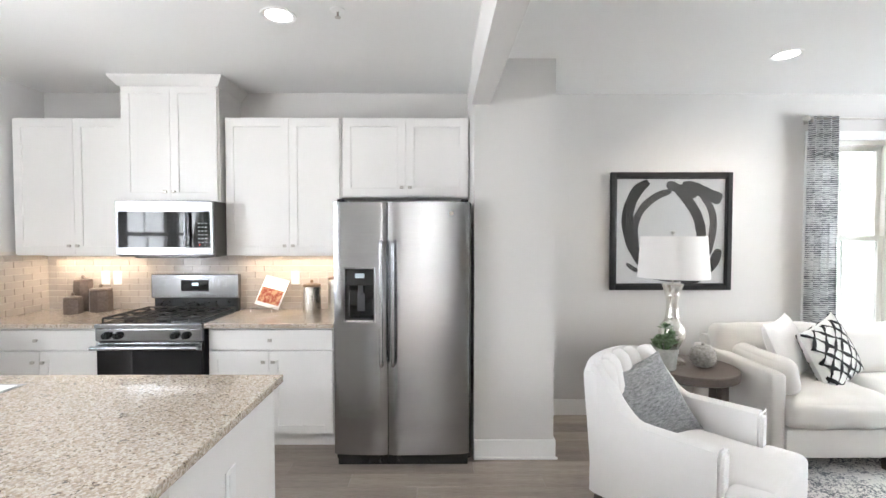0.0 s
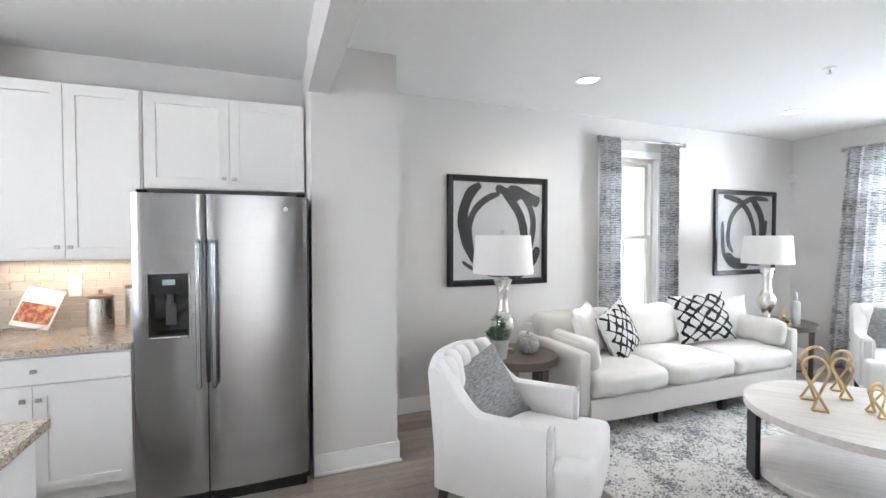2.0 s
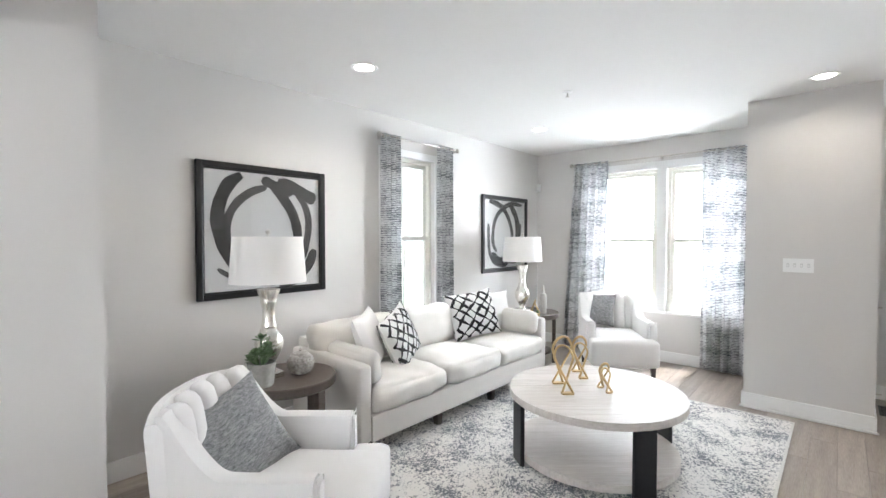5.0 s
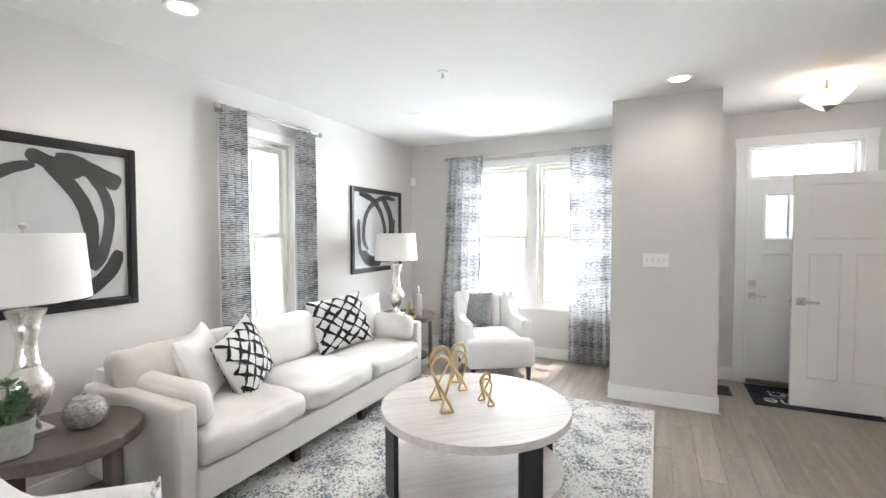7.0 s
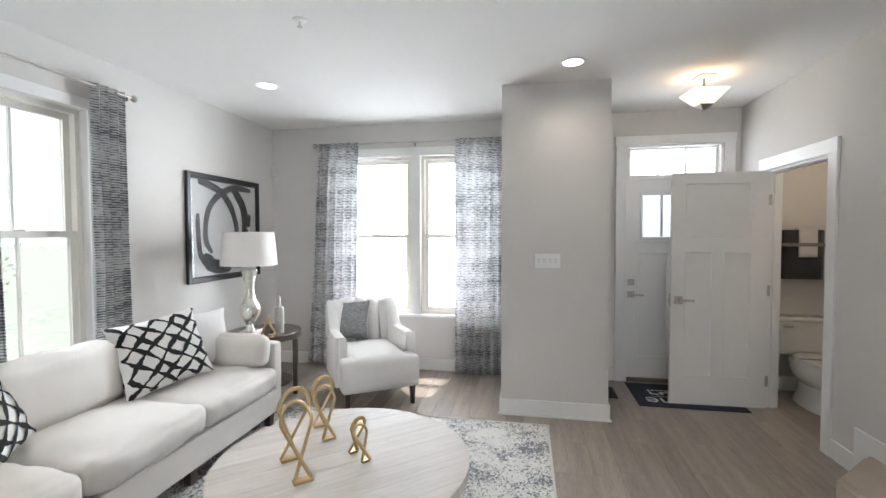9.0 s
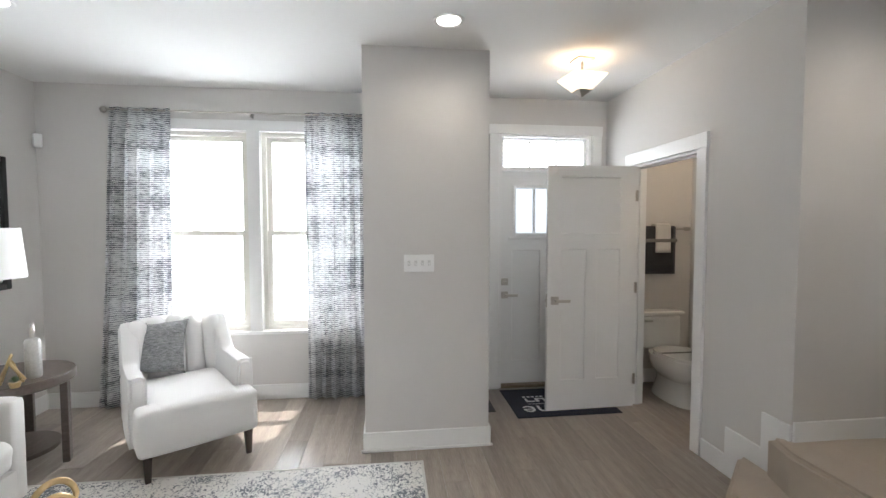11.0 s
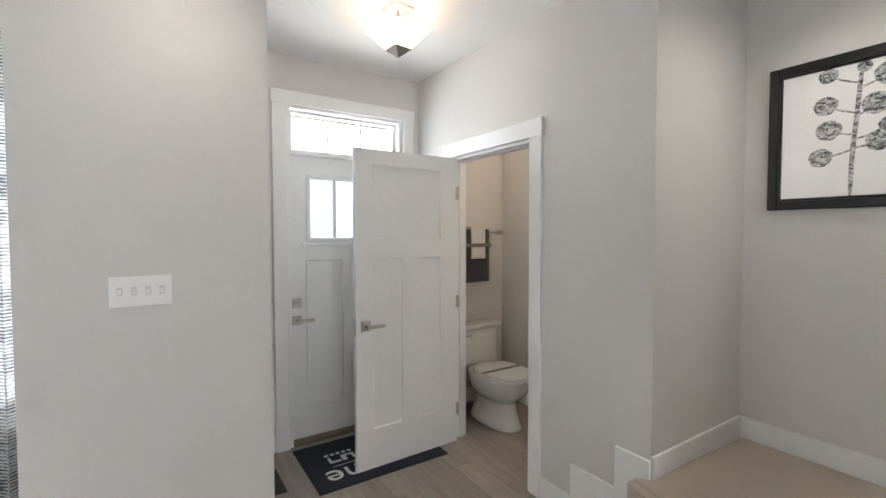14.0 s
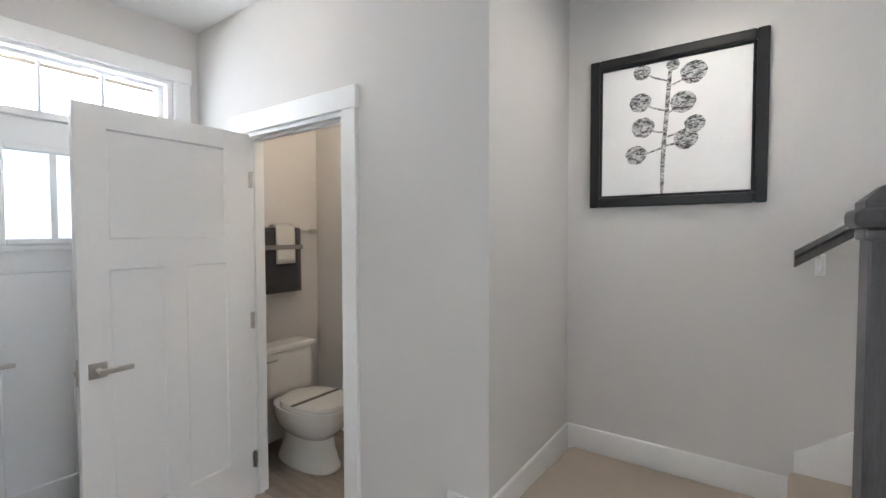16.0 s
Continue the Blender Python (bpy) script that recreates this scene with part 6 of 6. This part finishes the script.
part("spring", tube(bmesh.new(), [(0, 0, -0.02), (0, -0.07, -0.02)], 0.006, 8), NICKEL, ds)

to_ = thing("toilet", pose(6.74, -1.51, 0, 0, 0, -90), "white porcelain two-piece toilet with closed seat", "toilet")
# local: back at y = 0, front towards -y
part("tank", softbox(bmesh.new(), -0.20, 0.20, -0.195, -0.01, 0.40, 0.71, 0.03, (0.006, 0.006, 0), n=8), CERAMIC, to_, smooth=True)
part("tank_lid", softbox(bmesh.new(), -0.222, 0.222, -0.215, -0.002, 0.71, 0.748, 0.015, n=6), CERAMIC, to_, smooth=True)
bm = bmesh.new()
rings = []
for z, w, y0, y1 in ((0.0, 0.125, -0.655, -0.13), (0.02, 0.127, -0.66, -0.13), (0.05, 0.112, -0.645, -0.14), (0.14, 0.10, -0.61, -0.18), (0.20, 0.105, -0.60, -0.2), (0.235, 0.14, -0.64, -0.18), (0.28, 0.17, -0.69, -0.16), (0.34, 0.188, -0.715, -0.15), (0.395, 0.192, -0.725, -0.15)):
    ring = []
    for i in range(36):
        a = 2 * math.pi * i / 36
        c, s = math.cos(a), math.sin(a)
        ring.append(bm.verts.new((math.copysign(abs(c) ** 0.8, c) * w, (y0 + y1) / 2 + math.copysign(abs(s) ** 0.85, s) * (y1 - y0) / 2, z)))
    rings.append(ring)
for a, b in zip(rings, rings[1:]):
    for i in range(36):
        bm.faces.new((a[i], a[(i + 1) % 36], b[(i + 1) % 36], b[i]))
bm.faces.new(rings[0][::-1]), bm.faces.new(rings[-1])
part("bowl", bm, CERAMIC, to_, smooth=True)
for nm, z0, z1 in (("seat", 0.397, 0.415), ("seat_lid", 0.418, 0.438)):
    bm = bmesh.new()
    pts = []
    for i in range(40):
        a = 2 * math.pi * i / 40
        c, s = math.cos(a), math.sin(a)
        pts.append((math.copysign(abs(c) ** 0.8, c) * 0.188, -0.465 + (0.26 if s < 0 else 0.235) * math.copysign(abs(s) ** 0.8, s)))
    slab(bm, pts, z0, z1)
    bmesh.ops.bevel(bm, geom=[e for e in bm.edges if all(v.co.z > z1 - 1e-4 for v in e.verts)], offset=0.008, segments=3, affect="EDGES")
    part(nm, bm, CERAMIC, to_, "white seat lid" if nm == "seat_lid" else "", smooth=True)
part("flush_lever", bm_box(-0.18, -0.10, -0.215, -0.197, 0.655, 0.67, bevel=0.004), NICKEL, to_, "small flush lever")
part("paper_band", bm_box(-0.19, 0.19, -0.49, -0.46, 0.4385, 0.441), mat("grey_band", (0.12, 0.115, 0.11), 0.8), to_, "dark grey paper band across the lid", at=pose(0, 0, 0, 0, 0, 0))
bm = tube(bmesh.new(), smooth_line([(0.13, -0.01, 0.20), (0.14, -0.07, 0.16), (0.16, -0.10, 0.28), (0.15, -0.10, 0.40)], 6), 0.006, 8)
part("supply_hose", bm, NICKEL, to_, "braided supply hose", smooth=True)
tb = thing("towel_bar", pose(E_X, -1.60, 1.522), "satin nickel towel bar", "towel bar")
part("bar", tube(bmesh.new(), [(-0.07, -0.29, 0), (-0.07, 0.29, 0)], 0.008, 10), NICKEL, tb, smooth=True)
for y in (-0.29, 0.27):
    part("post", bm_box(-0.085, -0.002, y, y + 0.02, -0.018, 0.018, bevel=0.003), NICKEL, tb)


def towel(name, m, w, drop_f, drop_b, material, label, out=1.0):
    t = thing(name, m, label, "towel", "towels")
    bm = bmesh.new()
    sec = [(-0.024, -drop_f), (-0.022, -0.02), (-0.014, 0.012), (0, 0.018), (0.014, 0.012), (0.022, -0.02), (0.024, -drop_b)]
    n = 10
    g = []
    for i in range(n + 1):
        y = -w / 2 + w * i / n
        g.append([bm.verts.new((a * out + 0.003 * noise.noise(Vector((y * 14, z * 6, 1))), y, z + (out - 1) * 0.02)) for a, z in smooth_pairs(sec)])
    for a, b in zip(g, g[1:]):
        for k in range(len(a) - 1):
            bm.faces.new((a[k], a[k + 1], b[k + 1], b[k]))
    c = part("cloth", bm, material, t, smooth=True)
    s = c.modifiers.new("thickness", "SOLIDIFY")
    s.thickness, s.offset = 0.011, 1
    return t


def smooth_pairs(sec):
    return [(p.x, p.z) for p in smooth_line([(a, 0, b) for a, b in sec], 4)]


towel("bath_towel", pose(E_X - 0.07, -1.545, 1.522), 0.35, 0.43, 0.41, TOWELG, "folded charcoal bath towel on the bar", 0.8)
towel("hand_towel", pose(E_X - 0.07, -1.58, 1.53), 0.15, 0.25, 0.23, TOWELW, "folded white hand towel over the charcoal towel", 1.75)
rb = thing("towel_ribbon", pose(E_X - 0.07, -1.545, 1.407), "grey ribbon band tied round the towels", "ribbon")
part("band", bm_box(-0.058, 0.05, -0.175, 0.175, -0.012, 0.02, bevel=0.004), mat("ribbon_grey", (0.22, 0.21, 0.20), 0.7), rb)
wl = thing("ceiling_lamp", pose(5.75, -1.55, H), "small round washroom ceiling lamp, lit", "lamp")
part("globe", lathe(bmesh.new(), [(0.13, 0), (0.13, -0.03), (0.09, -0.07), (0.03, -0.085)], 28), LAMPGLASS, wl, smooth=True)
lamp("washroom_bulb", "POINT", pose(5.75, -1.55, H - 0.16), 9, (1, 0.82, 0.62), 0.07)

# ---- outside ----
setting("ground", bm_box(-120, 160, -140, 140, -0.62, -0.6), mat("pale_pavement", (0.44, 0.44, 0.43), 0.9, vary=0.12, scale=0.5), "pale paved ground outside", "ground")
setting("lawn", bm_box(-60, 70, 5.5, 88, -0.6, -0.57), mat("lawn_green", (0.58, 0.62, 0.50), 0.95, vary=0.3, scale=6), "mown green lawn", "lawn")
bm = bmesh.new()
ring = [[bm.verts.new((150 * math.cos(radians(a)), 150 * math.sin(radians(a)), z)) for a in range(-95, 140, 5)] for z in (-0.6, 70)]
for i in range(len(ring[0]) - 1):
    bm.faces.new((ring[0][i], ring[0][i + 1], ring[1][i + 1], ring[1][i]))
setting("backdrop", bm, glow("hazy_white_sky", (0.95, 0.98, 1.0), 0.8), "hazy bright white sky", "sky")
LEAFOUT = mat("tree_leaf", (0.58, 0.66, 0.45), 0.7, vary=0.35, scale=6)
BARK = mat("tree_bark", (0.40, 0.36, 0.32), 0.9, vary=0.3, scale=20)


def tree(m, h, seed):
    t = thing("tree", m, "young leafy green street tree", "tree", "trees")
    rng = random.Random(seed)
    bm = bmesh.new()
    line = [(0, 0, 0), (0.03, 0.02, h * 0.3), (-0.02, 0.03, h * 0.6), (0.02, 0, h * 0.85)]
    lathe(bm, [(0.09, 0), (0.07, h * 0.3), (0.045, h * 0.6), (0.015, h * 0.85)], 8)
    tips = []
    for k in range(9):
        z = h * (0.32 + 0.055 * k)
        a = k * 2.4
        ln = h * 0.24 * (1.1 - 0.07 * k)
        tip = Vector((math.cos(a) * ln, math.sin(a) * ln, z + ln * 0.7))
        tube(bm, [(0, 0, z), tip * 0.5 + Vector((0, 0, z * 0.5)), tip], 0.018, 5)
        tips.append(tip)
    part("trunk", bm, BARK, t)
    vs, fs = [], []
    for k in range(1100):
        c = rng.choice(tips) + Vector((rng.gauss(0, 0.13), rng.gauss(0, 0.13), rng.gauss(0, 0.11))) * h
        d, e = Vector((rng.uniform(-1, 1), rng.uniform(-1, 1), rng.uniform(-1, 1))).normalized(), Vector((rng.uniform(-1, 1), rng.uniform(-1, 1), rng.uniform(-1, 1))).normalized()
        s = rng.uniform(0.03, 0.06)
        i = len(vs)
        vs += [c + d * s, c + e * s * 0.5, c - d * s, c - e * s * 0.5]
        fs.append((i, i + 1, i + 2, i + 3))
    me = bpy.data.meshes.new("crown")
    me.from_pydata([tuple(v) for v in vs], [], fs)
    me.materials.append(LEAFOUT)
    o = new("crown", me)
    o.parent = t


for k, (x, y, h) in enumerate(((6.1, 9.2, 2.2), (7.6, 10.8, 2.4))):
    tree(pose(x, y, -0.58), h, k + 1)
# woods beyond the lots; a pale glow paints the haze over them
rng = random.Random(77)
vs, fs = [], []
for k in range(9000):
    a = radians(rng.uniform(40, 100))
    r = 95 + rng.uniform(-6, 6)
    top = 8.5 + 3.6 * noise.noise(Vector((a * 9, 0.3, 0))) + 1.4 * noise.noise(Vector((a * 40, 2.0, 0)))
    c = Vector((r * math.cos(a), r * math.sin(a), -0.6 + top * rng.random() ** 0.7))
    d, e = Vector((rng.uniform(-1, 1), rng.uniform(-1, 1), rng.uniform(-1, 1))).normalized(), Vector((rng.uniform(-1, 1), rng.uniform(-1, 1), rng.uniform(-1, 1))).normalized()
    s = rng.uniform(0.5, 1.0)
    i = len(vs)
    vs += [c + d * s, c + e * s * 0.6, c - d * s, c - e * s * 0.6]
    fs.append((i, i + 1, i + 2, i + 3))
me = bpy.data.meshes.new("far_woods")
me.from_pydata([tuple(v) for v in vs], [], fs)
me.materials.append(glow("haze_glow_woods", (0.82, 0.90, 0.85), 0.66))
tagged(new("far_woods", me), "distant line of green woods, haze painted as a pale glow", "woods", kind="stuff")
setting("porch_ceiling", bm_box(E_X + 0.18, 8.7, -1.6, 0.75, 2.62, 2.72), mat("beige_soffit", (0.55, 0.46, 0.34), 0.7, vary=0.05), "beige porch soffit over the entrance", "ceiling")
pr = thing("porch_railing", pose(8.3, 2.3, -0.6), "black metal porch railing outside the windows", "railing")
part("top_rail", bm_box(-0.02, 0.02, -1.6, 1.6, 1.50, 1.54), LEGMETAL, pr)
part("bottom_rail", bm_box(-0.02, 0.02, -1.6, 1.6, 0.72, 0.75), LEGMETAL, pr)
for y in (-1.6, -0.55, 0.55, 1.6):
    part("post", bm_box(-0.025, 0.025, y - 0.025, y + 0.025, 0.0, 1.56), LEGMETAL, pr)


# ---- floor planks and wall tiles ----
fl = tagged(new("floor"), "grey-brown oak plank floor with fine joints", "floor", "", "structure")
PW, PL = 0.152, 1.22
bm = bm_box(0.0006, PL - 0.0006, 0.0006, PW - 0.0006, -0.011, 0.0)
bmesh.ops.bevel(bm, geom=[e for e in bm.edges if all(v.co.z > -0.001 for v in e.verts)], offset=0.0012, segments=1, affect="EDGES")
plank = finish(bm, "plank", PLANK)
near, rest = 0, bmesh.new()
row = 0
y = -3.1
while y < N_Y:
    x = W_X - (row * 0.43) % PL
    while x < E_X:
        close = (x > -0.4 and y > 2.0 and x < 2.6) or (x > 4.4 and y > -2.1) or (x > 1.2 and y > 1.0 and x < 5.5)
        if close and near < 300 and x + PL < E_X + 0.12 and y + PW < N_Y + 0.12:
            o = new("plank", plank)
            o.parent, o.location = fl, (x, y, 0)
            near += 1
        else:
            box(rest, x + 0.0006, x + PL - 0.0006, y + 0.0006, y + PW - 0.0006, -0.011, -0.0002)
        x += PL
    y += PW
    row += 1
me = bpy.data.meshes.new("plank_field")
rest.to_mesh(me)
rest.free()
me.materials.append(PLANK)
o = new("plank_field", me)
o.parent = fl
o["kind"] = "stuff"

# running-bond tiles, 0.150 by 0.050
bsp = [q for q in scene.objects if q.name.startswith("backsplash")]
TW, TH = 0.152, 0.0525


def tile_mesh(w):
    bm = bm_box(0.0015, w - 0.0015, -0.006, 0.0, 0.0015, TH - 0.0015)
    bmesh.ops.bevel(bm, geom=[e for e in bm.edges if all(v.co.y < -0.005 for v in e.verts)], offset=0.0015, segments=1, affect="EDGES")
    return finish(bm, "tile", TILE)


whole, half = tile_mesh(TW), tile_mesh(TW / 2)
for r in range(9):
    z = 0.922 + r * TH
    x = -2.686
    first = r % 2 == 1
    while x < -0.12:
        w = TW / 2 if first else TW
        o = new("tile", half if first else whole)
        o.parent, o.location = bsp[0], (x, N_Y - 0.004, min(z, 1.39 - TH + 0.002) if r == 8 else z)
        x += w
        first = False
    yy = N_Y - 0.011
    first = r % 2 == 0
    while yy > 3.30:
        w = TW / 2 if first else TW
        o = new("tile", half if first else whole)
        o.parent = bsp[1]
        o.matrix_basis = pose(-2.686, yy - w, z, 0, 0, 90)
        yy -= w
        first = False
